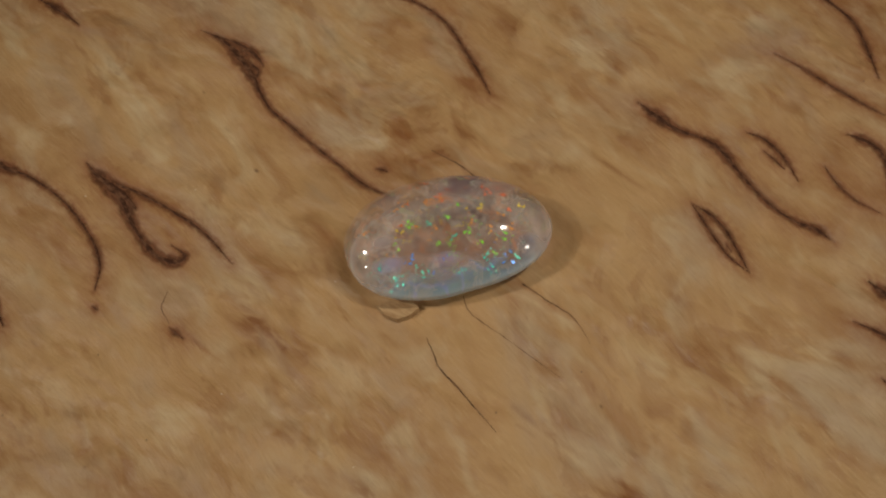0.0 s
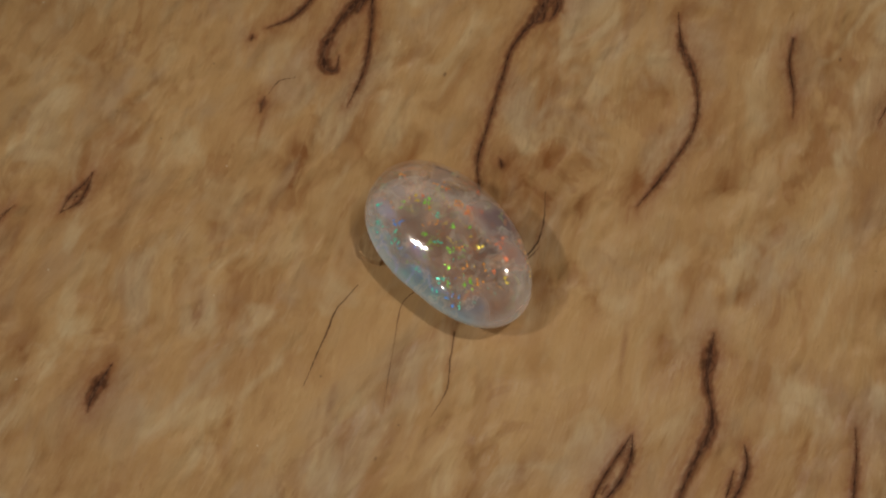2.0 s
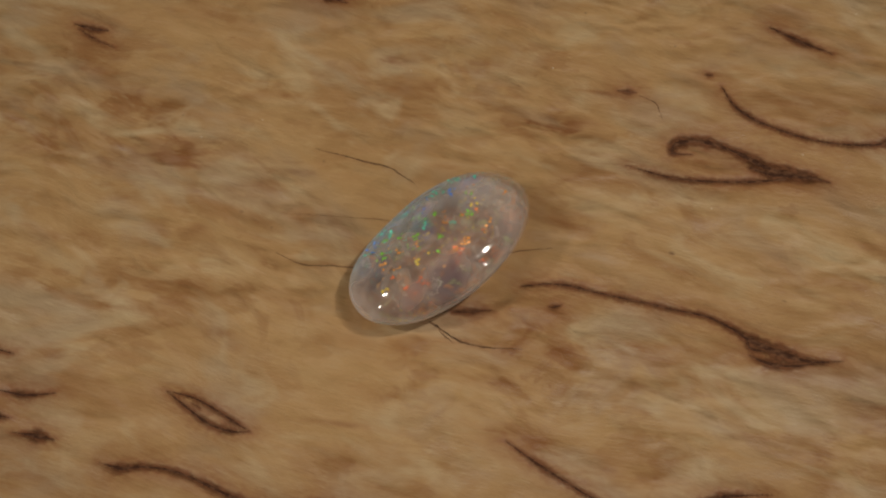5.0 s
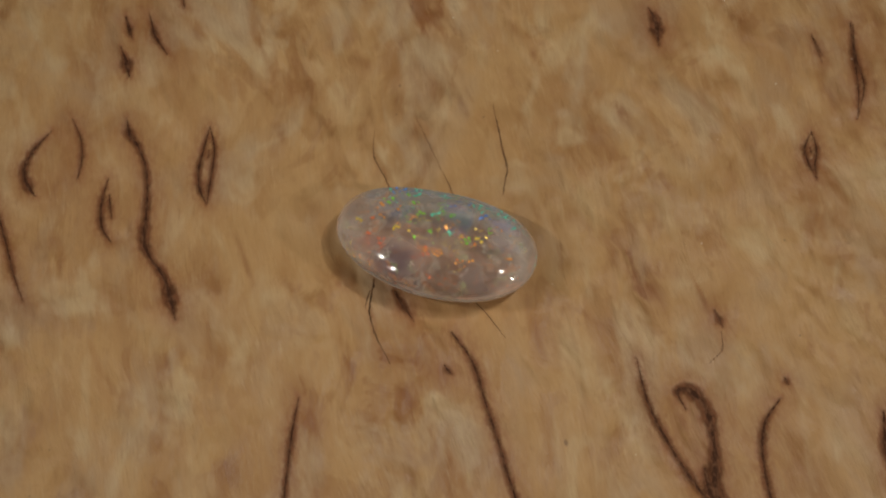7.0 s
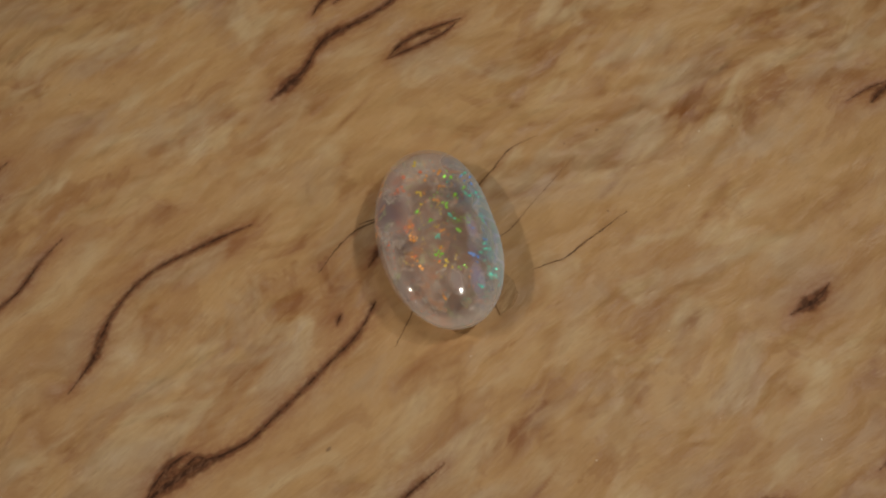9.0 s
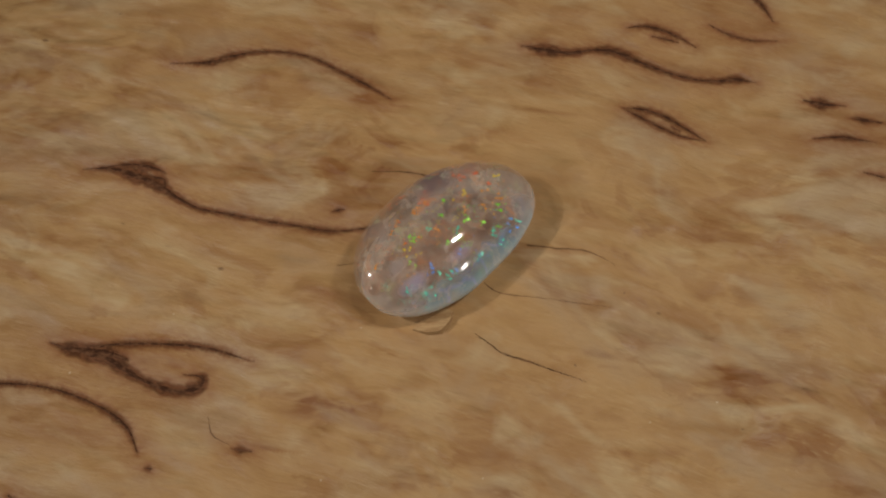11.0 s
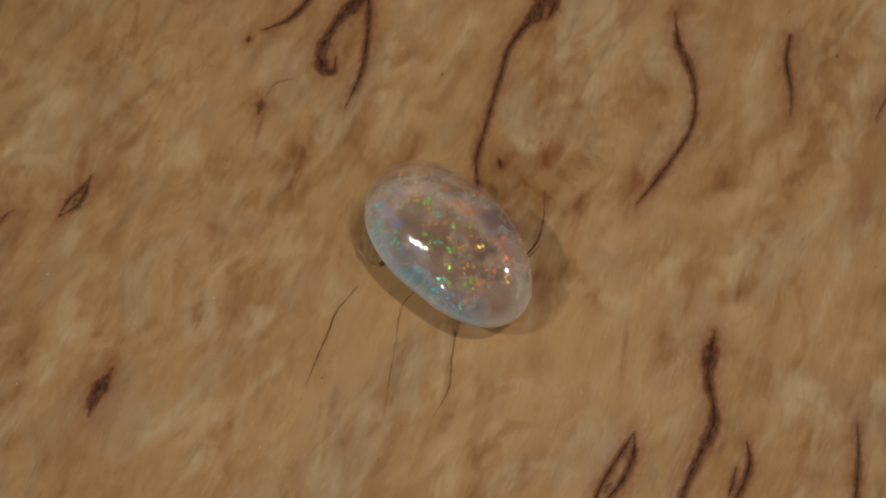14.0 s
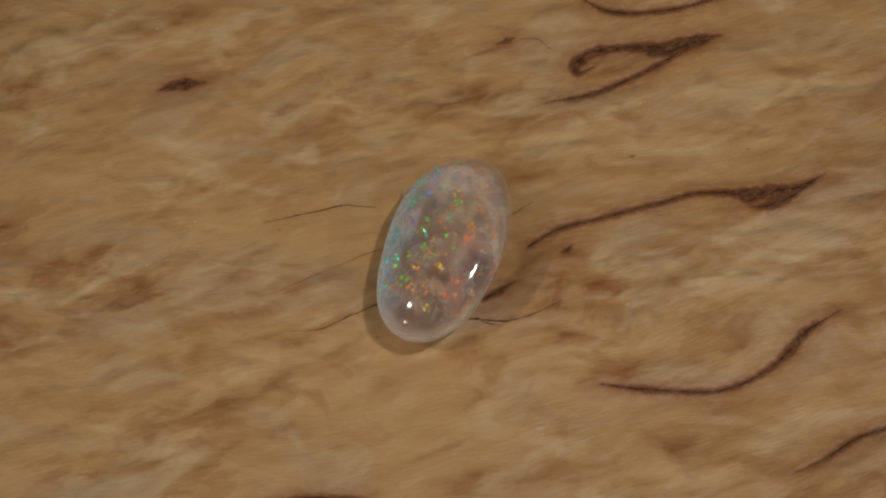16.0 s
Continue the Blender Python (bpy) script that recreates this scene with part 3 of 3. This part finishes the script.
def grain_field(half, n):
    """Lengths along and across the fibres, which follow the bark flecks: two sheets of n by n."""
    m = 105
    side = np.linspace(-half, half, m)
    gx, gy = np.meshgrid(side, side)
    c2, s2 = 3.0 * math.cos(2 * radians(127)) + 0 * gx, 3.0 * math.sin(2 * radians(127)) + 0 * gx
    for points in FLECKS:
        (ax, ay, _), (bx, by, _) = points[0], points[-1]
        turn, long = 2 * math.atan2(by - ay, bx - ax), math.hypot(bx - ax, by - ay)
        near = long * np.exp(-((gx - (ax + bx) / 2) ** 2 + (gy - (ay + by) / 2) ** 2) / 98)
        c2, s2 = c2 + near * math.cos(turn), s2 + near * math.sin(turn)
    way = np.arctan2(s2, c2) / 2
    way = np.where(way < 0, way + math.pi, way)
    step = side[1] - side[0]
    out = []
    for vx, vy in ((np.cos(way), np.sin(way)), (-np.sin(way), np.cos(way))):
        ex, ey = (vx[:, 1:] + vx[:, :-1]) / 2 * step, (vy[1:] + vy[:-1]) / 2 * step

        def spread(a, b):
            r = np.zeros((m, m))
            r[:, 1:] += a
            r[:, :-1] -= a
            r[1:] += b
            r[:-1] -= b
            return r

        u = vx[m // 2, m // 2] * gx + vy[m // 2, m // 2] * gy
        r = spread(ex - np.diff(u, axis=1), ey - np.diff(u, axis=0))
        p, rr = r.copy(), (r * r).sum()
        for _ in range(260):
            q = spread(np.diff(p, axis=1), np.diff(p, axis=0))
            alpha = rr / (p * q).sum()
            u, r = u + alpha * p, r - alpha * q
            new_rr = (r * r).sum()
            if new_rr < 1e-9:
                break
            p, rr = r + new_rr / rr * p, new_rr
        fine = np.linspace(-half, half, n)
        wide = np.stack([np.interp(fine, side, row) for row in u])
        out.append(np.stack([np.interp(fine, side, col) for col in wide.T], 1))
    return out


def board_top(half=52.0, n=610):
    """The slab: a fine top that follows the relief, and plain sides and underside."""
    side = np.linspace(-half, half, n)
    x, y = [a.ravel() for a in np.meshgrid(side, side)]
    near = np.full(n * n, 9.0)   # distance to the nearest bark edge
    slit = np.full(n * n, 9.0)
    step = side[1] - side[0]
    for group, field in ((FLECKS, near), (CRACKS, slit)):
        for points in group:
            px, py, pw = run(points)
            i0, i1 = [int(np.clip((v + half) / step, 0, n - 1)) for v in (px.min() - 4, px.max() + 4)]
            j0, j1 = [int(np.clip((v + half) / step, 0, n - 1)) for v in (py.min() - 4, py.max() + 4)]
            if i1 <= i0 or j1 <= j0:
                continue
            gx, gy = np.meshgrid(side[i0:i1], side[j0:j1])
            best = np.full(gx.shape, 9.0)
            steps = np.arange(len(px))
            pw = pw - 0.14 * (1 - np.clip(np.minimum(steps, steps[::-1]) / 11.0, 0, 1))
            for a, b, w in zip(px, py, pw):
                np.minimum(best, np.hypot(gx - a, gy - b) - w, out=best)
            view = field.reshape(n, n)[j0:j1, i0:i1]
            np.minimum(view, best, out=view)
    c, s = math.cos(GRAIN), math.sin(GRAIN)   # the clouds lie along the mean grain
    tone = np.zeros(n * n)
    for a, b, length, wide, much in TONES:
        u, v = c * (x - a) - s * (y - b), s * (x - a) + c * (y - b)
        tone += much * np.exp(-(u / length) ** 2 - (v / wide) ** 2)
    z = relief(x, y) - 0.05 * np.clip(0.3 - near, 0, 0.3) / 0.3
    verts = np.stack([x, y, z], 1)
    low = np.array([(a, b, -THICK * 1000) for a, b in ((-half, -half), (half, -half), (half, half), (-half, half))])
    k = np.arange((n - 1) * (n - 1))
    r, q = k // (n - 1), k % (n - 1)
    i = r * n + q
    faces = np.stack([i, i + 1, i + n + 1, i + n], 1).tolist()
    b0 = n * n
    rim = [list(range(n)), [j * n + n - 1 for j in range(n)], [n * n - 1 - j for j in range(n)], [(n - 1 - j) * n for j in range(n)]]
    for e, edge in enumerate(rim):
        faces.append(list(reversed(edge)) + [b0 + e, b0 + (e + 1) % 4])
    faces.append([b0 + 3, b0 + 2, b0 + 1, b0])
    me = bpy.data.meshes.new("slab")
    me.from_pydata(np.concatenate([verts, low]) * 0.001, [], faces)
    pad = np.zeros(4)
    for name, values in (("vein", 0.5 - np.minimum((near - 0.02) / 0.52, (slit + 0.13) / 0.4)), ("halo", 0.85 * np.exp(-np.clip(near, 0, 9) / 0.55) + 0.4 * np.exp(-np.clip(near, 0, 9) / 1.4) + 0.3 * np.exp(-np.clip(slit, 0, 9) / 0.15)), ("tone", tone)):
        at = me.attributes.new(name, "FLOAT", "POINT")
        at.data.foreach_set("value", np.concatenate([np.clip(values, -2, 2), pad]).astype(np.float32))
    along, across = grain_field(half, n)
    at = me.attributes.new("grain", "FLOAT_VECTOR", "POINT")
    where = np.concatenate([np.stack([along.ravel(), across.ravel(), 0 * along.ravel()], 1), np.zeros((4, 3))])
    at.data.foreach_set("vector", where.astype(np.float32).ravel())
    me.polygons.foreach_set("use_smooth", np.ones(len(me.polygons), bool))
    me.materials.append(BIRCH)
    return me


def ribbon(points, rng, share, lift, dip=-0.06, jag=0.0):
    """A thin sliver of bark along a run, with a frayed outline, in the board's space."""
    px, py, pw = run(points, 14)
    tx, ty = np.gradient(px), np.gradient(py)
    size = np.hypot(tx, ty) + 1e-9
    nx, ny = -ty / size, tx / size
    sway = np.cumsum([rng.gauss(0, jag) for _ in px])
    sway = sway - np.linspace(0, sway[-1], len(px))
    px, py = px + nx * sway, py + ny * sway
    bm = bmesh.new()
    rows = []
    for i in range(len(px)):
        row = []
        for s in (-1, 0, 1):
            w = s * pw[i] * share * (1 + 0.18 * rng.uniform(-1, 1))
            a, b = px[i] + nx[i] * w, py[i] + ny[i] * w
            h = float(relief(np.array(a), np.array(b))) + (lift if s == 0 else dip)
            row.append(bm.verts.new((a * 0.001, b * 0.001, h * 0.001)))
        rows.append(row)
    for a, b in zip(rows, rows[1:]):
        for k in (0, 1):
            bm.faces.new((a[k], a[k + 1], b[k + 1], b[k]))
    bmesh.ops.recalc_face_normals(bm, faces=bm.faces)
    for f in bm.faces:
        f.smooth = True
    return bm


def wood_board():
    board = new("wood_board")
    tagged(board, "polished curly birch board with dark brown bark flecks", "board")
    ob = new("slab", board_top())
    ob.parent = board
    rng = random.Random(4)
    for points in FLECKS:
        part("bark_fleck", ribbon(points, rng, 0.46, 0.015), BARK, board, "dark brown bark fleck")
    for points in CRACKS:
        part("crack", ribbon(points, rng, 0.46, 0.010, 0.002, 0.018), CRACK_SHADE, board, "hairline crack with its shade painted dark")
    splinter(board)
    return board


def splinter(board):
    """A lifted flake of wood beside the stone."""
    outline = [(-4.7, -3.0), (-4.1, -3.9), (-3.4, -4.35), (-2.6, -4.2), (-1.9, -3.7), (-2.2, -3.0), (-3.7, -2.7)]
    bm = bmesh.new()
    cx, cy = np.mean([a for a, _ in outline]), np.mean([b for _, b in outline])
    low, top = [], []
    for i, (a, b) in enumerate(outline):
        z = float(relief(np.array(a), np.array(b)))
        lift = 0.12 + 0.42 * max(0.0, math.sin(math.pi * i / 6))
        low.append(bm.verts.new((a * 0.001, b * 0.001, (z - 0.05) * 0.001)))
        top.append(bm.verts.new(((cx + (a - cx) * 0.94) * 0.001, (cy + (b - cy) * 0.94) * 0.001, (z + lift) * 0.001)))
    mid = bm.verts.new((cx * 0.001, cy * 0.001, (float(relief(np.array(cx), np.array(cy))) + 0.34) * 0.001))
    n = len(low)
    for i in range(n):
        k = (i + 1) % n
        bm.faces.new((low[i], low[k], top[k], top[i]))
        bm.faces.new((top[i], top[k], mid))
    bmesh.ops.recalc_face_normals(bm, faces=bm.faces)
    part("splinter", bm, plain_wood(), board, "pale lifted splinter of wood")


# ---- the opal ----
OPAL_AT = (0.90, -0.08)     # millimetres from the turning axis
OPAL_TURN = 5.9
LONG, BROAD, GIRDLE, DOME = 6.54, 3.68, 1.85, 2.33
CROWN = (-1.03, 1.28)      # how far the crown sits off the middle of the girdle
SEAT = 0.675               # the swell of the board under the stone


def egg(phi):
    """The stone's outline: half length and half breadth, a little egg-shaped."""
    c, s = math.cos(phi), math.sin(phi)
    r = (abs(c / LONG) ** 2.16 + abs(s / BROAD) ** 2.16) ** (-1 / 2.16)
    return r * (1 - 0.062 * c + 0.078 * s - 0.006 * math.sin(3 * phi))


def opal_point(phi, lift):
    """A point of the skin: lift -1 at the base, 0 at the girdle, 1 at the flattened crown."""
    h = 0.0
    if lift >= 0:
        a = lift * math.pi / 2
        k, h = math.cos(a) ** 0.87, math.sin(a) ** 0.87
        z = GIRDLE + DOME * h
    else:
        a = -lift * math.pi / 2
        k, z = 1 - 0.5 * (1 - math.cos(a)), GIRDLE * (1 - math.sin(a))
    r = egg(phi) * k
    return r * math.cos(phi) + CROWN[0] * h, r * math.sin(phi) + CROWN[1] * h, z


def opal_skin(low, high, levels, shrink=1.0):
    """The stone's skin between two heights, open where the other part begins."""
    bm = bmesh.new()
    around = 120
    rings = []
    for i in range(levels):
        lift = low + (high - low) * i / (levels - 1)
        ring = []
        for j in range(around):
            p = Vector(opal_point(2 * math.pi * j / around, lift))
            wob = 0.035 * noise.noise(p * 0.55) + 0.05 * noise.noise(p * 0.25 + Vector((5, 2, 1)))
            p += Vector((p.x, p.y, (p.z - GIRDLE) * 2)).normalized() * (wob * (1 if lift > -0.5 else 0))
            p = Vector((p.x * shrink, p.y * shrink, GIRDLE + (p.z - GIRDLE) * shrink))
            if shrink < 1:
                p.z += 0.30 * (1 - shrink) * 4 * noise.noise(p * 0.45 + Vector((shrink * 9, 3, 1)))
            ring.append(bm.verts.new(p * 0.001))
        rings.append(ring)
    for a, b in zip(rings, rings[1:]):
        for j in range(around):
            k = (j + 1) % around
            bm.faces.new((a[j], a[k], b[k], b[j]))
    if low <= -1:
        bm.faces.new(list(reversed(rings[0])))
    if high > 0.9:
        top = bm.verts.new(sum((v.co for v in rings[-1]), Vector()) / around)
        for j in range(around):
            bm.faces.new((rings[-1][j], rings[-1][(j + 1) % around], top))
    for f in bm.faces:
        f.smooth = True
    return bm


HUES = {"orange": (1.0, 0.42, 0.06), "red": (1.0, 0.22, 0.06), "yellow": (1.0, 0.74, 0.08),
        "green": (0.30, 0.90, 0.06), "teal": (0.10, 0.85, 0.62), "blue": (0.12, 0.35, 1.0)}


def platelet(rng, size):
    """A small flat crystal with a broken outline, a millimetre across before sizing."""
    bm = bmesh.new()
    n = rng.choice((5, 6, 7))
    rim = []
    for i in range(n):
        a = 2 * math.pi * i / n + rng.uniform(-0.3, 0.3)
        r = size * rng.uniform(0.25, 1.25)
        rim.append(Vector((r * math.cos(a) * 0.001, 0.7 * r * math.sin(a) * 0.001, 0)))
    up = [bm.verts.new(v + Vector((0, 0, 0.00002))) for v in rim]
    dn = [bm.verts.new(v - Vector((0, 0, 0.00002))) for v in rim]
    bm.faces.new(up)
    bm.faces.new(list(reversed(dn)))
    for i in range(n):
        k = (i + 1) % n
        bm.faces.new((dn[i], dn[k], up[k], up[i]))
    return bm


def spark_hue(rng, across):
    """Blue and teal on the -y flank, green and yellow in the middle, orange and red beyond."""
    f = across + rng.gauss(0, 0.7)
    if f < -2.0:
        return rng.choice(("teal", "teal", "teal", "blue", "green"))
    if f < -0.7:
        return rng.choice(("green", "teal", "yellow", "green", "orange"))
    if f < 0.9:
        return rng.choice(("green", "yellow", "orange", "orange", "yellow"))
    return rng.choice(("orange", "red", "orange", "yellow", "red"))


def spark_dust(stone, hue, mat, rng):
    """Specks too small to pick apart, one mesh for each hue."""
    bm = bmesh.new()
    spots = [(rng.uniform(0, 6.283), rng.uniform(0.05, 0.95)) for _ in range(14)]
    made = 0
    for _ in range(900):
        phi, lift = rng.choice(spots)
        phi += rng.gauss(0, 0.10)
        lift = min(0.97, max(0.03, lift + rng.gauss(0, 0.06)))
        p = Vector(opal_point(phi, lift))
        if spark_hue(rng, p.y) != hue:
            continue
        made += 1
        if made > 110:
            break
        q = p + (Vector((p.x * 0.3, p.y * 0.3, GIRDLE * 0.8)) - p).normalized() * rng.uniform(0.03, 0.15)
        turn = Vector((p.x * 0.2 + rng.gauss(0, 0.7), p.y * 0.3 + rng.gauss(0, 0.7), 2.4)).to_track_quat("Z", "Y").to_matrix()
        s = rng.uniform(0.018, 0.05)
        ring = [bm.verts.new((q + turn @ Vector((s * math.cos(a), s * math.sin(a), 0))) * 0.001) for a in (0.3, 1.8, 3.2, 4.9)]
        bm.faces.new(ring)
    return tagged(part("spark_dust", bm, mat, stone), hue + " specks of colour", kind="stuff")


def dome_over(x, y):
    """The point of the dome straight above a spot of the plan, or None outside it."""
    best = None
    for i in range(72):
        phi = 2 * math.pi * i / 72
        for j in range(1, 40):
            p = Vector(opal_point(phi, j / 40))
            d = (p.x - x) ** 2 + (p.y - y) ** 2
            if best is None or d < best[0]:
                best = (d, p)
    return best[1] if best[0] < 0.2 else None


def chalk_plate(stone, cx, cy, long, broad, seed):
    """A cloudy flake inside the stone: a faint plate with a paler broken edge, just under the skin."""
    rng = random.Random(seed)
    around = 28
    wob = [1 + 0.22 * math.sin(2 * a + seed) + 0.12 * math.sin(5 * a + 2 * seed) + rng.uniform(-0.06, 0.06) for a in (2 * math.pi * k / around for k in range(around))]
    rows = []
    for share in (0.0, 0.45, 0.86, 1.0):
        row = []
        for k in range(around):
            a = 2 * math.pi * k / around
            p = dome_over(cx + long * share * wob[k] * math.cos(a), cy + broad * share * wob[k] * math.sin(a))
            if p is None:
                p = Vector((cx, cy, GIRDLE))
            q = p + (Vector((p.x * 0.4, p.y * 0.4, GIRDLE * 0.6)) - p).normalized() * (0.22 - 0.10 * share + 0.03 * rng.uniform(-1, 1))
            row.append(q * 0.001)
        rows.append(row)
    for name, low, high, mat, label in (("flake", 0, 2, CHALK[0], "faint cloudy flake"), ("flake_edge", 2, 3, CHALK[1], "pale broken edge of a flake")):
        bm = bmesh.new()
        rings = [[bm.verts.new(q) for q in rows[i]] for i in range(low, high + 1)]
        for a, b in zip(rings, rings[1:]):
            for k in range(around):
                n = (k + 1) % around
                bm.faces.new((a[k], a[n], b[n], b[k]))
        for f in bm.faces:
            f.smooth = True
        part(name, bm, mat, stone, label)


def opal():
    stone = new("opal_stone")
    tagged(stone, "oval translucent milky opal with rainbow sparks, on the wooden board", "gemstone")
    part("dome", opal_skin(-0.12, 0.98, 44), OPAL, stone, "polished translucent dome")
    part("base", opal_skin(-1.0, -0.12, 16), OPAL_BASE, stone, "dull milky underside")
    part("veil", opal_skin(0.02, 0.98, 30, 0.96), VEIL, stone, "cloudy inner veil")
    part("veil", opal_skin(0.02, 0.98, 30, 0.80), DEEP, stone, "deeper cloudy veil")
    rng = random.Random(11)
    stock = {}
    for hue, colour in HUES.items():
        mat = spangle(hue + "_spark", colour)
        stock[hue] = []
        for size in (0.05, 0.07, 0.10, 0.17):
            bm = platelet(rng, size)
            me = bpy.data.meshes.new("colour_spark")
            bm.to_mesh(me)
            bm.free()
            me.materials.append(mat)
            stock[hue].append(me)
        spark_dust(stone, hue, mat, rng)
    # clusters of grains: hue, x, y, spread, how many
    knots = [("orange", -1.3, 2.1, 0.40, 14), ("red", -0.5, 2.3, 0.35, 8), ("orange", -2.5, 0.5, 0.22, 8), ("orange", -0.4, 2.1, 0.3, 8),
             ("red", 2.6, 2.2, 0.35, 9), ("orange", 1.2, 2.7, 0.4, 12), ("red", 3.4, 1.7, 0.25, 6), ("red", -1.4, 3.6, 0.25, 7),
             ("orange", -2.8, 2.3, 0.5, 7), ("orange", -5.6, 1.1, 0.2, 7), ("orange", 3.1, 0.2, 0.3, 5), ("orange", -1.2, 0.1, 0.35, 7),
             ("yellow", 0.3, 0.0, 0.30, 7), ("yellow", 1.6, 1.0, 0.4, 5), ("yellow", 4.5, 0.8, 0.15, 4), ("yellow", -3.5, 0.3, 0.3, 4),
             ("green", 1.4, -1.2, 0.20, 7), ("green", -1.3, -0.9, 0.16, 7), ("green", 0.7, -0.4, 0.3, 7), ("green", -0.4, 0.7, 0.25, 6),
             ("green", 2.9, -0.9, 0.3, 6), ("green", -3.9, -0.5, 0.3, 5), ("green", 2.1, -1.9, 0.25, 7),
             ("teal", 1.7, -2.7, 0.40, 14), ("teal", -2.8, -2.1, 0.35, 14), ("teal", -4.2, -2.4, 0.40, 12), ("teal", -0.1, -2.6, 0.4, 10),
             ("teal", 1.6, -2.0, 0.3, 8), ("teal", -5.2, -1.4, 0.3, 7), ("teal", 3.3, -2.1, 0.4, 8),
             ("blue", -2.1, -2.4, 0.15, 4), ("blue", -3.3, -1.5, 0.4, 8), ("blue", 2.7, -2.3, 0.4, 6), ("blue", -1.0, -1.8, 0.3, 5)]
    for _ in range(26):
        x, y = rng.uniform(-4.6, 3.8), rng.uniform(-2.0, 3.4)
        knots.append((spark_hue(rng, y - 0.6), x, y, rng.uniform(0.12, 0.4), rng.choice((3, 4, 5))))
    for hue, cx, cy, spread, many in knots:
        lean = Vector((rng.gauss(0, 0.13), rng.gauss(0, 0.13), 0))
        for _ in range(many):
            x, y = cx + rng.gauss(0, 0.5 * spread), cy + rng.gauss(0, 0.35 * spread)
            p = dome_over(x, y)
            if p is None:
                continue
            q = p + (Vector((p.x * 0.4, p.y * 0.4, GIRDLE * 0.7)) - p).normalized() * rng.uniform(0.03, 0.16)
            ob = new("colour_spark", rng.choice(stock[hue]))
            ob.parent = stone
            up = (Vector((p.x * 0.045, p.y * 0.075, 1.0)).normalized() + lean + Vector((rng.gauss(0, 0.12), rng.gauss(0, 0.12), 0))).normalized()
            ob.matrix_basis = Matrix.Translation(q * 0.001) @ up.to_track_quat("Z", "Y").to_matrix().to_4x4() @ pose(0, 0, 0, 0, 0, rng.uniform(0, 360))
    chalk_plate(stone, -4.8, 0.85, 0.95, 0.75, 3)
    chalk_plate(stone, 3.6, 1.0, 1.0, 0.8, 8)
    chalk_plate(stone, 0.9, 0.2, 0.9, 0.6, 21)
    return stone


BOARD = wood_board()
STONE = opal()


# ---- the turning ----
def motions():
    """Board and stone turn clockwise together, about thirty degrees a second: seconds, degrees."""
    turns = [(0.0, -0.05), (0.5, -14.39), (1.0, -29.99), (1.5, -44.64), (2.0, -60.33), (2.5, -74.89),
        (3.0, -90.47), (3.5, -104.52), (4.0, -119.94), (4.5, -134.52), (5.0, -149.72), (5.5, -164.69),
        (6.0, -179.66), (6.5, -194.63), (7.0, -210.18), (7.5, -224.22), (8.0, -239.43), (8.5, -254.25),
        (9.0, -269.49), (9.5, -284.46), (10.0, -299.43), (10.5, -314.40), (11.0, -329.84), (11.5, -344.14),
        (12.0, -359.05), (12.5, -373.56), (13.0, -389.12), (13.5, -403.86), (14.0, -419.66), (14.5, -434.21),
        (15.0, -449.66), (15.5, -463.89), (16.0, -479.26)]
    walk(BOARD, [(t, pose(0.00014, 0.00003, 0, 0, 0, a)) for t, a in turns])
    x, y = OPAL_AT
    rest = pose(x * 0.001, y * 0.001, SEAT * 0.001, 0, 0, OPAL_TURN)
    walk(STONE, [(t, pose(0.00014, 0.00003, 0, 0, 0, a) @ rest) for t, a in turns])


motions()
